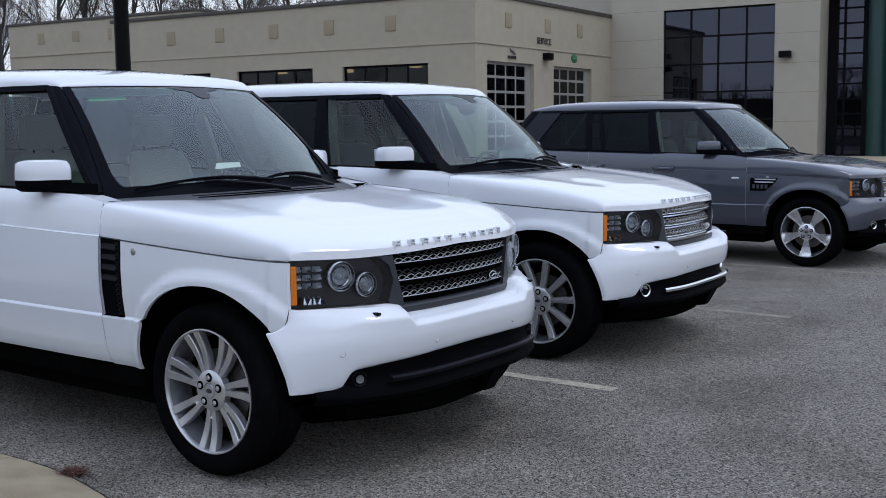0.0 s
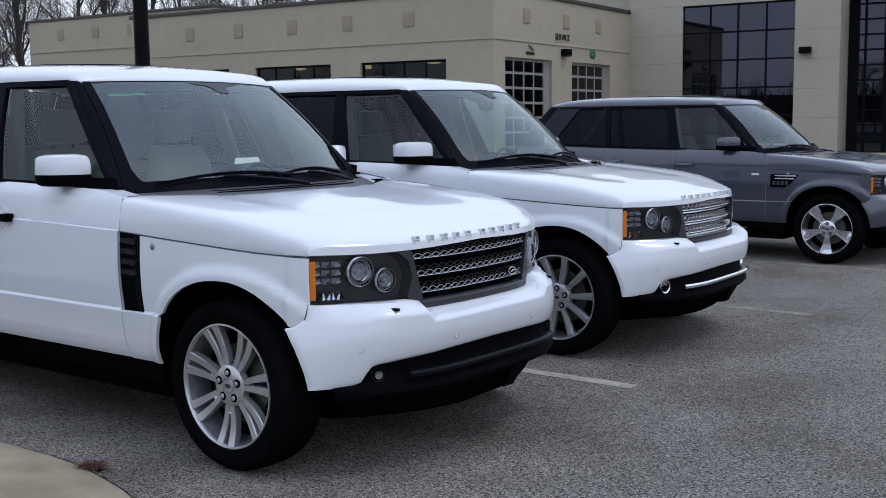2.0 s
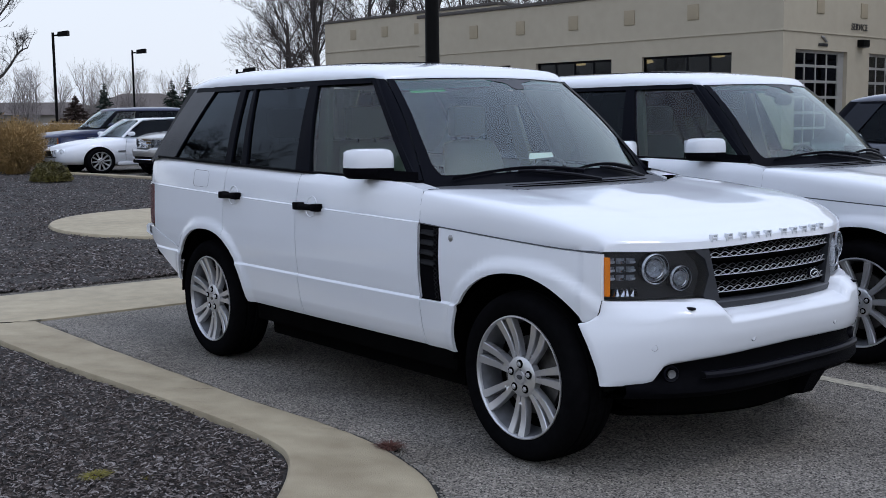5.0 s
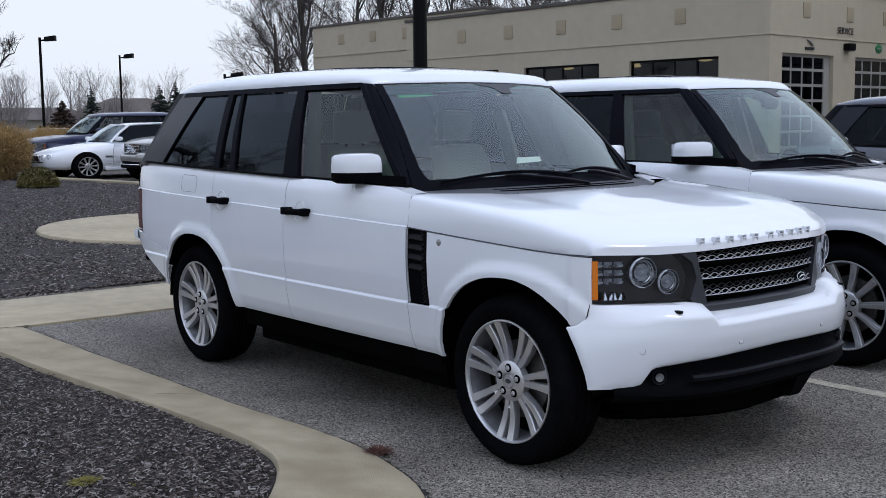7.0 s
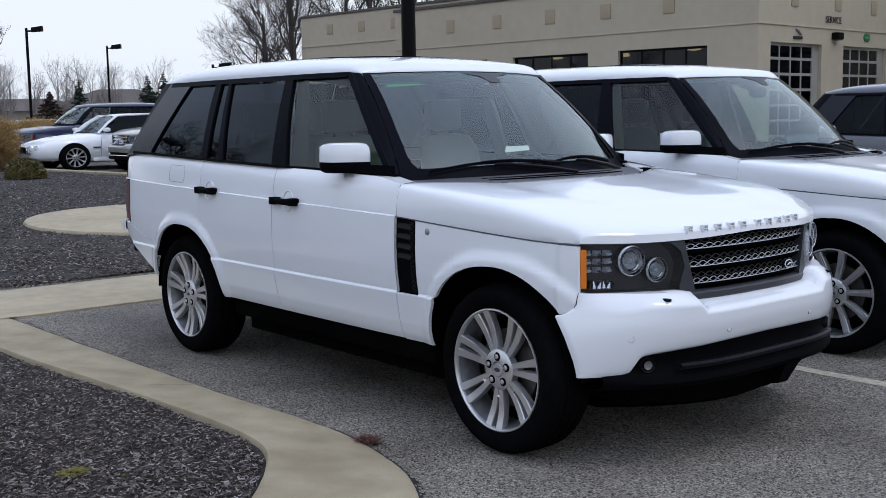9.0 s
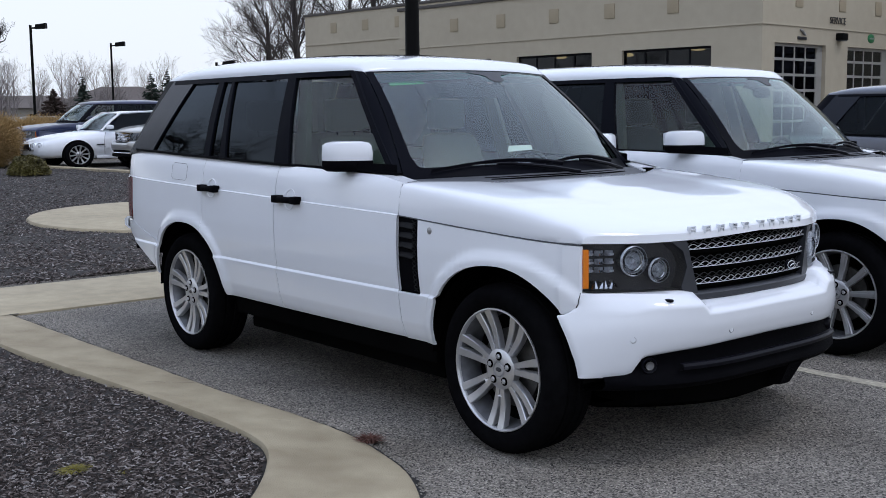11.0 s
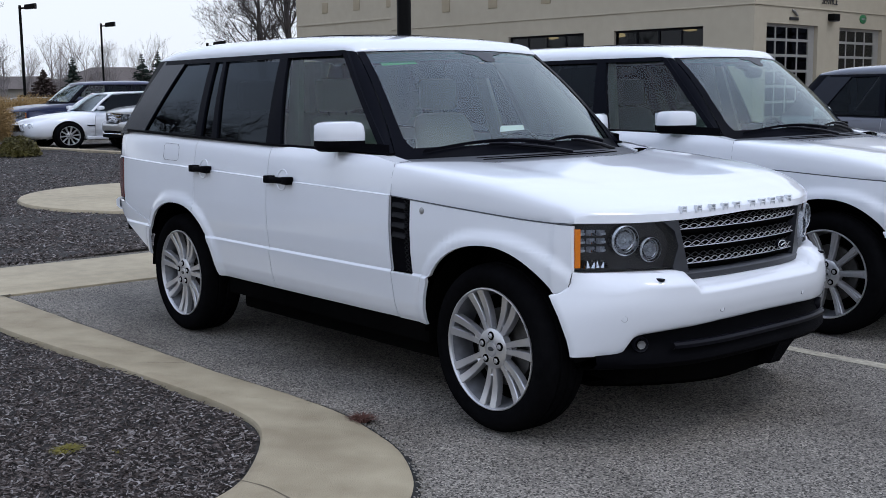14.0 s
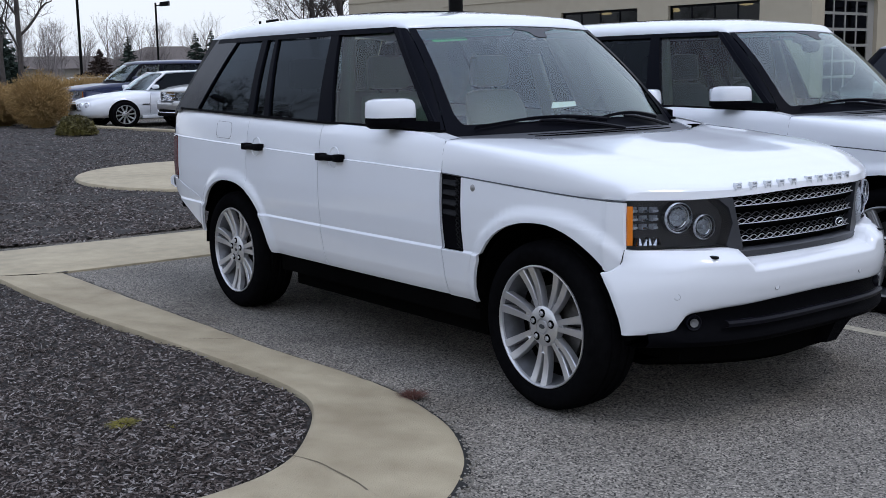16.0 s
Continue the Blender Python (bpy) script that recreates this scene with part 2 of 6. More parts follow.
M = {
    "white": mat("white_paint", (0.675, 0.694, 0.732), 0.45, vary=0.02, scale=3, coat=1.0, spec=0.15),
    "grey": mat("grey_metallic_paint", (0.052, 0.059, 0.082), 0.36, 0.3, vary=0.05, scale=400, coat=1.0),
    "blue": mat("dark_blue_paint", (0.010, 0.018, 0.062), 0.3, vary=0.05, coat=0.4),
    "silver": mat("silver_paint", (0.36, 0.355, 0.345), 0.35, 0.5, vary=0.04, scale=300, coat=0.8),
    "black": mat("black_gloss_trim", (0.006, 0.006, 0.009), 0.3, vary=0.1, spec=0.07),
    "frit": mat("black_window_band", (0.006, 0.0066, 0.0095), 0.3, vary=0.1, spec=0.010),
    "cowl": mat("grey_cowl_plastic", (0.062, 0.064, 0.072), 0.55, vary=0.15, scale=40, spec=0.2),
    "plastic": mat("black_plastic", (0.0035, 0.0035, 0.0045), 0.55, vary=0.25, scale=40, bump=0.15, bump_scale=400, spec=0.01),
    "gloss_black": mat("gloss_black_pillar_trim", (0.010, 0.012, 0.018), 0.16, vary=0.1, scale=20, spec=0.14),
    "seam": mat("panel_gap", (0.27, 0.28, 0.30), 0.6, vary=0.1),
    "vent_black": mat("vent_black_plastic", (0.008, 0.008, 0.009), 0.5, vary=0.2, scale=40, spec=0.06),
    "graphite": mat("graphite_plastic", (0.026, 0.028, 0.034), 0.42, vary=0.15, scale=40),
    # underbody black, also used where a recess's shade is put into the colour
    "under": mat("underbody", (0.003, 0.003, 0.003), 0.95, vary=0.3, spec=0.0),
    "tyre": mat("tyre_rubber", (0.0045, 0.0045, 0.005), 0.85, vary=0.3, scale=30, bump=0.2, bump_scale=200, spec=0.0),
    "rim": mat("alloy_rim", (0.50, 0.50, 0.51), 0.3, 0.7, vary=0.08, scale=20),
    "rim_bright": mat("bright_alloy_rim", (0.70, 0.70, 0.72), 0.2, 0.85, vary=0.06, scale=20),
    "rim_dark": mat("rim_barrel", (0.20, 0.205, 0.22), 0.38, 0.6, vary=0.25, scale=25),
    "disc": mat("brake_disc_steel", (0.11, 0.105, 0.10), 0.5, 0.8, vary=0.3, scale=40),
    "chrome": mat("chrome", (0.75, 0.76, 0.78), 0.1, 1.0, vary=0.03),
    "badge_silver": mat("silver_badge", (0.66, 0.68, 0.71), 0.3, 0.1, vary=0.05),
    "letters": mat("brushed_badge", (0.50, 0.51, 0.54), 0.35, 0.5, vary=0.05),
    "lamp_grey": mat("satin_grey_wire", (0.06, 0.062, 0.07), 0.4, 0.5, vary=0.05),
    "clear_ring": mat("clear_lamp_plastic", (0.40, 0.43, 0.48), 0.12, vary=0.6, scale=60, coat=0.6),
    "amber": mat("amber_lens", (0.62, 0.165, 0.006), 0.2, vary=0.1, scale=90, coat=0.6),
    "red": mat("red_lens", (0.13, 0.018, 0.018), 0.15, vary=0.1, scale=60, coat=0.8),
    "lamp_black": mat("lamp_housing", (0.025, 0.026, 0.032), 0.3, vary=0.2, scale=30),
    "led": mat("lamp_reflector", (0.72, 0.75, 0.80), 0.2, 0.0, vary=0.4, scale=90, coat=0.5),
    "seat": mat("ivory_leather", (0.25, 0.232, 0.195), 0.6, vary=0.08, scale=20, bump=0.2, bump_scale=150),
    "dash": mat("dark_dashboard", (0.05, 0.048, 0.045), 0.7, vary=0.1, scale=20),
    "seat_dark": mat("charcoal_leather", (0.05, 0.052, 0.058), 0.6, vary=0.1, scale=20),
    "lining": mat("headlining", (0.66, 0.63, 0.57), 0.9, vary=0.05),
    "paper": mat("white_paper", (0.85, 0.88, 0.86), 0.7, vary=0.03, scale=20),
    "emblem_green": mat("emblem_enamel", (0.015, 0.14, 0.05), 0.4, vary=0.1),
    "sticker_green": mat("green_sticker", (0.03, 0.42, 0.12), 0.5, vary=0.1),
    "concrete": mat("kerb_concrete", (0.335, 0.287, 0.195), 0.9, vary=0.13, scale=4.5, dark=(0.225, 0.184, 0.118), bump=0.6, bump_scale=180),
    "walk": mat("walk_concrete", (0.315, 0.268, 0.182), 0.9, vary=0.2, scale=7, bump=0.25, bump_scale=160),
    "crack": mat("crack_fill", (0.11, 0.088, 0.058), 0.95, vary=0.4, scale=30),
    "joint": mat("crack_dirt", (0.007, 0.006, 0.005), 0.95, vary=0.4, scale=30),
    "mulch": mat("mulch_soil", (0.017, 0.014, 0.012), 0.95, vary=0.5, scale=25, bump=1.0, bump_scale=60),
    "chip": mat("mulch_chips", (0.132, 0.118, 0.110), 0.9, vary=0.5, scale=14, spec=0.2),
    "asphalt": asphalt_mat("asphalt"),
    "paint_line": mat("worn_line_paint", (0.42, 0.385, 0.30), 0.95, vary=0.2, scale=32, dark=(0.19, 0.175, 0.15), spec=0.1, bump=0.4, bump_scale=200),
    "faint_line": mat("faint_line_paint", (0.235, 0.215, 0.175), 0.95, vary=0.3, scale=26, dark=(0.14, 0.128, 0.11), spec=0.1),
    "stucco": mat("beige_stucco", (0.375, 0.33, 0.25), 0.92, vary=0.06, scale=2.5, bump=0.3, bump_scale=90),
    "stucco_lit": mat("tan_relief_panel", (0.30, 0.25, 0.17), 0.92, vary=0.06, scale=3, bump=0.3, bump_scale=90),
    "panel": mat("cream_wall_panel", (0.395, 0.360, 0.290), 0.9, vary=0.05, scale=2, bump=0.2, bump_scale=60),
    "coping": mat("dark_coping", (0.05, 0.042, 0.036), 0.6, vary=0.15, scale=8),
    "mullion": mat("dark_mullion", (0.007, 0.007, 0.009), 0.45, vary=0.1, spec=0.05),
    "door_frame": mat("aluminium_door_frame", (0.36, 0.35, 0.33), 0.45, 0.4, vary=0.06, scale=10),
    # near-black rooms behind glass: their dimness is put into the colour
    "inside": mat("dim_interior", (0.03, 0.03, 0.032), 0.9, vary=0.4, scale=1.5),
    "green_col": mat("green_column", (0.01, 0.045, 0.04), 0.4, vary=0.15, scale=4),
    "sign_black": mat("sign_black", (0.012, 0.012, 0.014), 0.5, vary=0.1),
    "sign_grey": mat("sign_metal", (0.30, 0.30, 0.30), 0.4, 0.6, vary=0.1),
    "pole": mat("dark_pole_paint", (0.004, 0.004, 0.004), 0.5, vary=0.2, scale=12, spec=0.06),
    "bark": mat("grey_bark", (0.062, 0.053, 0.049), 0.95, vary=0.35, scale=8, bump=0.6, bump_scale=40),
    "twig": mat("bare_twigs", (0.055, 0.046, 0.043), 0.95, vary=0.3, scale=4),
    # paler than the near twigs: distance haze is put into the colour
    "twig_hazed": mat("hazed_distant_twigs", (0.20, 0.178, 0.172), 0.95, vary=0.2, scale=2),
    "needles": mat("evergreen_needles", (0.016, 0.03, 0.022), 0.9, vary=0.5, scale=10),
    "needles_brown": mat("bronze_needles", (0.045, 0.028, 0.022), 0.9, vary=0.4, scale=10),
    "bush": mat("boxwood_leaves", (0.080, 0.068, 0.012), 0.7, vary=0.6, scale=25),
    "straw": mat("dry_grass", (0.33, 0.215, 0.085), 0.9, vary=0.35, scale=8),
    "moss": mat("moss_tuft", (0.125, 0.105, 0.010), 0.9, vary=0.5, scale=60),
    "weed": mat("dry_weed", (0.085, 0.032, 0.022), 0.9, vary=0.4, scale=60),
    "crumbs": mat("gravel_crumbs", (0.21, 0.195, 0.17), 0.95, vary=0.4, scale=60),
    "roof_far": mat("distant_shingle_roof", (0.095, 0.078, 0.07), 0.95, vary=0.12, scale=1.2),
    "wall_far": mat("distant_siding", (0.25, 0.235, 0.21), 0.95, vary=0.1, scale=1),
    "lamp_warm": None,
    "glass": glass_mat("clear_car_glass", (0.55, 0.72, 0.66), 1.42),
    "screen": glass_mat("windscreen_glass", (0.86, 0.96, 0.91), 1.78, gloss=(0.87, 0.95, 0.96)),
    "shade_band": glass_mat("tinted_shade_band", (0.10, 0.50, 0.50), 1.45, gloss=(0.20, 0.72, 0.66)),
    "privacy": glass_mat("privacy_glass", (0.08, 0.09, 0.105), 1.21, gloss=(0.78, 0.89, 1.0)),
    "bezel": glass_mat("clear_bezel_plastic", (0.66, 0.70, 0.75), 1.7),
    "lens": glass_mat("lamp_lens", (0.9, 0.92, 0.95)),
    "pane_dark": glass_mat("smoked_window_glass", (0.16, 0.17, 0.18), 1.33),
    "pane": glass_mat("dark_building_glass", (0.08, 0.09, 0.12), 1.75, gloss=(0.72, 0.76, 1.0)),
}
m = bpy.data.materials.new("lit_lamp")
m.use_nodes = True
m.node_tree.nodes["Principled BSDF"].inputs["Emission Color"].default_value = (1.0, 0.72, 0.32, 1)
m.node_tree.nodes["Principled BSDF"].inputs["Emission Strength"].default_value = 9.0
M["lamp_warm"] = m


# ---- mesh helpers ----
def part(name, bm, material, parent=None, label="", smooth=40, normals=True):
    """Links a bmesh as one mesh object, under a thing or a part."""
    if normals:
        bmesh.ops.recalc_face_normals(bm, faces=bm.faces)
    me = bpy.data.meshes.new(name)
    bm.to_mesh(me)
    bm.free()
    me.materials.append(M[material] if isinstance(material, str) else material)
    if smooth:
        me.polygons.foreach_set("use_smooth", [True] * len(me.polygons))
        me.set_sharp_from_angle(angle=radians(smooth))
    ob = new(name, me)
    ob.parent = parent
    return tagged(ob, label)


def thing(name, place, label, category, group="", turn=0, kind=""):
    ob = new(name)
    ob.matrix_world = pose(*place, 0, 0, turn)
    ob.empty_display_size = 0.2
    return tagged(ob, label, category, group, kind)


def box(bm, x0, x1, y0, y1, z0, z1, bevel=0.0):
    v = [bm.verts.new((x, y, z)) for x in (x0, x1) for y in (y0, y1) for z in (z0, z1)]
    f = [bm.faces.new([v[i] for i in q]) for q in ((0, 1, 3, 2), (4, 6, 7, 5), (0, 4, 5, 1), (2, 3, 7, 6), (0, 2, 6, 4), (1, 5, 7, 3))]
    if bevel:
        bmesh.ops.bevel(bm, geom=list({e for q in f for e in q.edges}), offset=bevel, segments=2, affect="EDGES", profile=0.6)
    return bm


def bx(*a, bevel=0.0):
    return box(bmesh.new(), *a, bevel=bevel)


def hull8(bm, bottom, top):
    """A six-sided block from two quads."""
    a = [bm.verts.new(p) for p in bottom]
    b = [bm.verts.new(p) for p in top]
    bm.faces.new(a), bm.faces.new(b[::-1])
    for i in range(4):
        bm.faces.new((a[i], a[(i + 1) % 4], b[(i + 1) % 4], b[i]))
    return bm


def grid(bm, rows, close=False):
    """A sheet of quads through rows of points."""
    vs = [[bm.verts.new(p) for p in r] for r in rows]
    k = len(rows[0])
    for i in range(len(vs) - 1):
        for j in range(k if close else k - 1):
            q = (vs[i][j], vs[i][(j + 1) % k], vs[i + 1][(j + 1) % k], vs[i + 1][j])
            bm.faces.new(q)
    return vs


def flange(bm, shift):
    """Turns the open rim of a sheet inwards by shift."""
    bmesh.ops.remove_doubles(bm, verts=bm.verts, dist=0.0006)
    rim = [e for e in bm.edges if e.is_boundary]
    got = bmesh.ops.extrude_edge_only(bm, edges=rim)
    bmesh.ops.translate(bm, vec=shift, verts=[g for g in got["geom"] if isinstance(g, bmesh.types.BMVert)])
    return bm


def tube(bm, pts, radii, sides=8, caps=True):
    """A round bar through points, one radius for each."""
    rings = []
    for i, p in enumerate(pts):
        p = Vector(p)
        d = (Vector(pts[min(i + 1, len(pts) - 1)]) - Vector(pts[max(i - 1, 0)])).normalized()
        up = Vector((0, 0, 1)) if abs(d.z) < 0.9 else Vector((1, 0, 0))
        a = d.cross(up).normalized()
        b = d.cross(a)
        r = radii[i] if isinstance(radii, (list, tuple)) else radii
        rings.append([p + (a * math.cos(t) + b * math.sin(t)) * r for t in (2 * math.pi * k / sides for k in range(sides))])
    vs = grid(bm, rings, close=True)
    if caps:
        bm.faces.new(vs[0]), bm.faces.new(vs[-1][::-1])
    return bm


def lathe(bm, profile, n=48, closed=False):
    """Turns (radius, y) pairs round the y axis."""
    rings = [[(r * math.cos(2 * math.pi * k / n), y, r * math.sin(2 * math.pi * k / n)) for k in range(n)] for r, y in profile]
    vs = grid(bm, rings, close=True)
    if closed:
        for j in range(n):
            bm.faces.new((vs[-1][j], vs[-1][(j + 1) % n], vs[0][(j + 1) % n], vs[0][j]))
    return vs


def lerp(table, x):
    """Piecewise linear reading of ((x, value), ...)."""
    return float(np.interp(x, [a for a, _ in table], [b for _, b in table]))


# ---- luxury off-roader: shape functions, x forward from the front axle, metres ----
PLAN = ((-4.02, .70), (-3.95, .80), (-3.85, .87), (-3.7, .915), (-3.5, .94), (-3.2, .958), (-2.6, .970), (-1.5, .975), (-.8, .972),
        (-.4, .962), (-.1, .948), (.15, .928), (.30, .902), (.38, .874), (.44, .838))
ARCHES = ((0.05, 0.37, 0.455), (-2.80, 0.37, 0.452))
POW = 2.3


def plan(x):
    return sum(lerp(PLAN, x + d) for d in (-.09, -.045, 0, .045, .09)) / 5 if x < .36 else lerp(PLAN, x)


def crease(x):
    return 1.003 + (-.6 - x) * (.0215 if x < -.6 else .060)


def belt(x):
    return 1.175 + (-.65 - x) * .025


def arch_z(x, low):
    """Lower edge of the bodywork at x: the sill, or the wheel arch above it."""
    z = low
    for ax, az, r in ARCHES:
        if ax == .05 and x > ax:
            if x - ax < .415:
                z = max(z, az + r * math.sqrt(1 - ((x - ax) / .415) ** 2))
        elif abs(x - ax) < r:
            z = max(z, az + (r ** POW - abs(x - ax) ** POW) ** (1 / POW))
    return z


def side(x, z):
    """Half width of the bodywork."""
    zc, zb = crease(x), belt(x)
    if z < zc:
        y = lerp(((.40, -.065), (.44, -.042), (.50, -.024), (.60, -.009), (.640, -.003), (.649, -.013), (.662, -.010), (.75, 0), (.86, .003), (.95, -.001), (1.2, -.012)), z)
    else:
        y = lerp(((0, -.013), (.45, -.020), (.8, -.036), (1, -.058), (1.2, -.09)), (z - zc) / (zb - zc))
    for ax, az, r in ARCHES:
        d = (abs(x - ax) ** POW + max(0, z - az) ** POW) ** (1 / POW) - r
        f = min(1, max(0, (d - .026) / .040))
        y += (.021 if x > .1 else .018) * (1 - f * f * (3 - 2 * f))
    return plan(x) + y


def nose(y):
    return .69 - .404 * abs(y) ** 2.53


def bumper_x(y):
    return .785 - .543 * abs(y) ** 3.68


def bumper_half(z):
    return lerp(((.40, .932), (.52, .938), (.60, .928), (.66, .906), (.70, .892), (.742, .884)), z)


def bumper_at(y, z):
    """Front surface of the bumper."""
    return .785 - .415 * abs(y / bumper_half(z)) ** 3.68 - .26 * max(0, .60 - z) * max(0, 1 - abs(y / .86) ** 6)


def bumper_end(z):
    """Where the bumper stops: at the wheel arch, above it at the fender joint."""
    arch = .05 + .415 * math.sqrt(1 - min(1, max(0, z - .37) / .455) ** 2)
    x = arch if z < .652 else lerp(((.652, .374), (.6555, .396), (.659, .408), (.665, .418), (.674, .426), (.684, .431), (.70, .434), (.75, .434)), z)
    return bumper_half(z) * ((.785 - x) / .415) ** (1 / 3.68)


def span(a, b, n):
    return [a + (b - a) * i / n for i in range(n + 1)]


def hood_rear(s):
    return -.622 + .30 * (1 - min(1, abs(s) / .93) ** 2.6)


def side_sheet(sg, xs, low, high, out=0.0):
    """A panel of the flank between two heights, with its edges turned in."""
    bm = bmesh.new()
    rows = []
    for x in xs:
        lo, hi, zc = low(x), high(x), crease(x)
        zs = sorted([.44 + .022 * k for k in range(26)] + [.43, .46, .50, .56, .62, .636, .641, .646, .651, .66, .70, .76, .82, .88, .94, .98, zc - .008, zc - .002, zc + .002, zc + .009, zc + .05, zc + .1, belt(x) - .05, belt(x) - .025, belt(x) - .01, belt(x)])
        zs = [lo] + [min(max(z, lo), hi) for z in zs] + [hi]
        rows.append([(x, sg * (side(x, z) + out), z) for z in zs])
    vs = [[bm.verts.new(p) for p in r] for r in rows]
    for i in range(len(vs) - 1):
        for j in range(len(vs[0]) - 1):
            bm.faces.new((vs[i][j], vs[i][j + 1], vs[i + 1][j + 1], vs[i + 1][j]))
    bmesh.ops.dissolve_degenerate(bm, dist=0.0004, edges=bm.edges)
    return flange(bm, (0, -sg * .016, 0))


def arch_cols(a, b, n=10):
    """Columns along x, denser where an arch rises."""
    xs = set(span(a, b, n * 2))
    for ax, az, r in ARCHES:
        for k in range(33):
            x = ax + r * .9995 * math.cos(math.pi * k / 32)
            if a < x < b:
                xs.add(x)
    return sorted(xs)


def glass_y(x, z):
    """Half width of the side windows."""
    f = (z - belt(x)) / (1.70 - belt(x))
    return .920 - .185 * f + .022 * f * (1 - f) * 2 - .03 * max(0, -2.7 - x) - lerp(((-1.75, 0), (-1.6, .012), (-1.35, .050), (-1.09, .067), (-.8, .086), (-.6, .11)), x)


def window_sheet(sg, b0, b1, t0, t1, lo, hi, out=0.0, n=5, turn=.02):
    """A pane or pillar of the side glazing, from bottom x range to top x range."""
    bm = bmesh.new()
    rows = []
    for i in range(n + 1):
        f = i / n
        x0, x1 = b0 + (t0 - b0) * f, b1 + (t1 - b1) * f
        r = []
        for x in span(x0, x1, 3):
            za = belt(x) + lo
            z = za + (hi - za) * f
            r.append((x, sg * (glass_y(x, z) + out), z))
        rows.append(r)
    grid(bm, rows)
    return flange(bm, (0, -sg * turn, 0)) if turn else bm


def screen_base(t):
    return Vector((-.775 + .275 * (1 - t * t), .800 * t, 1.148 + .016 * (1 - t * t)))


def screen_head(t):
    return Vector((-1.300 + .125 * (1 - t * t), .648 * t, 1.688 + .012 * (1 - t * t)))


def screen_at(t, f, out=0.0):
    p = screen_base(t).lerp(screen_head(t), f)
    p += Vector((.03, 0, .028)) * 4 * f * (1 - f) * .8 + Vector((.7, t * .35, .7)) * out
    return p


def wheel(car, x, sg, style):
    """A tyre with its alloy rim, brake disc and nuts, at one corner of a car."""
    m = pose(x, sg * .815, .372, 0, 0, 0 if sg < 0 else 180)
    bm = bmesh.new()
    half_prof = [(.262, .105), (.275, .117), (.30, .126), (.322, .1275), (.340, .123), (.353, .113), (.362, .099), (.368, .082), (.3705, .058), (.363, .055), (.363, .046), (.3715, .043), (.372, .014), (.364, .010)]
    prof = half_prof + [(r, -y) for r, y in half_prof[::-1]]
    lathe(bm, prof, 72, closed=True)
    ty = part("wheel", bm, "tyre", car, "black rubber tyre with moulded tread")
    ty.matrix_local = m
    bm = bmesh.new()
    lathe(bm, [(.269, -.112), (.268, -.118), (.263, -.119), (.2585, -.114), (.256, -.100)], 72)
    paint = "rim_bright" if style == "star" else "rim"
    rim = part("rim", bm, paint, ty, {"twin": "silver alloy rim with seven twin spokes", "ten": "silver alloy rim with straight spokes", "star": "polished alloy rim with five flared spokes"}[style])

    bm = bmesh.new()
    lathe(bm, [(.2565, -.101), (.247, -.07), (.238, -.03), (.232, .04), (.238, .10)], 72)
    part("rim_barrel", bm, "rim_dark", rim)

    def spoke(a0, a1, w0, w1, y0, y1, r0, r1, deep=.022, flare=1.0, name="spoke"):
        bm = bmesh.new()
        rows = []
        for f in (0, .06, .2, .35, .5, .65, .78, .9, 1):
            a, r, w = a0 + (a1 - a0) * f, r0 + (r1 - r0) * f, w0 + (w1 - w0) * f ** flare
            y = y0 + (y1 - y0) * f + .010 * math.sin(math.pi * f)
            d, t = Vector((math.cos(a), 0, math.sin(a))), Vector((-math.sin(a), 0, math.cos(a)))
            c = d * r
            rows.append([c + t * s * w / 2 + Vector((0, yy, 0)) for s, yy in ((-1, y + deep), (-1, y + .004), (-.86, y), (.86, y), (1, y + .004), (1, y + deep))])
        vs = grid(bm, rows, close=True)
        bm.faces.new(vs[0]), bm.faces.new(vs[-1])
        part(name, bm, paint, rim, smooth=26)

    if style == "twin":
        for k in range(7):
            a = 1.05 + 2 * math.pi * k / 7
            for s in (-1, 1):
                spoke(a + s * .150, a + s * .128, .024, .038, -.091, -.113, .084, .260, .034)
            spoke(a, a, .042, .030, -.088, -.091, .070, .122, .030, name="spoke_root")
    elif style == "ten":
        for k in range(10):
            a = 1.35 + 2 * math.pi * k / 10
            spoke(a, a, .030, .046, -.095, -.110, .07, .255, .034)
            spoke(a, a, .008, .018, -.099, -.114, .09, .245, .012)
    else:
        for k in range(5):
            a = math.pi / 2 * 3 + 2 * math.pi * k / 5
            spoke(a, a, .050, .122, -.094, -.110, .06, .257, .034, 1.7)
            for s in (-1, 1):
                spoke(a + s * .19, a + s * .235, .010, .014, -.100, -.118, .085, .252, .014)
    bm = bmesh.new()
    lathe(bm, [(.001, -.098), (.03, -.098), (.034, -.094), (.036, -.102), (.075, -.100), (.088, -.092), (.09, -.06)], 40)
    part("hub", bm, paint, rim)
    bm = bmesh.new()
    lathe(bm, [(.001, -.1035), (.028, -.103), (.031, -.099), (.031, -.09)], 28)
    part("centre_cap", bm, paint, rim, "round centre cap with a dark oval")
    bm = bmesh.new()
    lathe(bm, [(.0005, -.1045), (.017, -.1042), (.019, -.1030)], 20)
    bmesh.ops.scale(bm, vec=(1, 1, .55), verts=bm.verts)
    part("cap_emblem", bm, "graphite", rim)
    for k in range(5):
        a = math.pi / 2 + 2 * math.pi * k / 5
        # black disc on the hub face paints the shade of a nut recess
        bm = bmesh.new()
        lathe(bm, [(.0005, -.1040), (.0175, -.1040), (.0190, -.1020), (.0190, -.09)], 14)
        bmesh.ops.translate(bm, vec=(.058 * math.cos(a), 0, .058 * math.sin(a)), verts=bm.verts)
        part("nut_shade", bm, "under", rim)
        bm = bmesh.new()
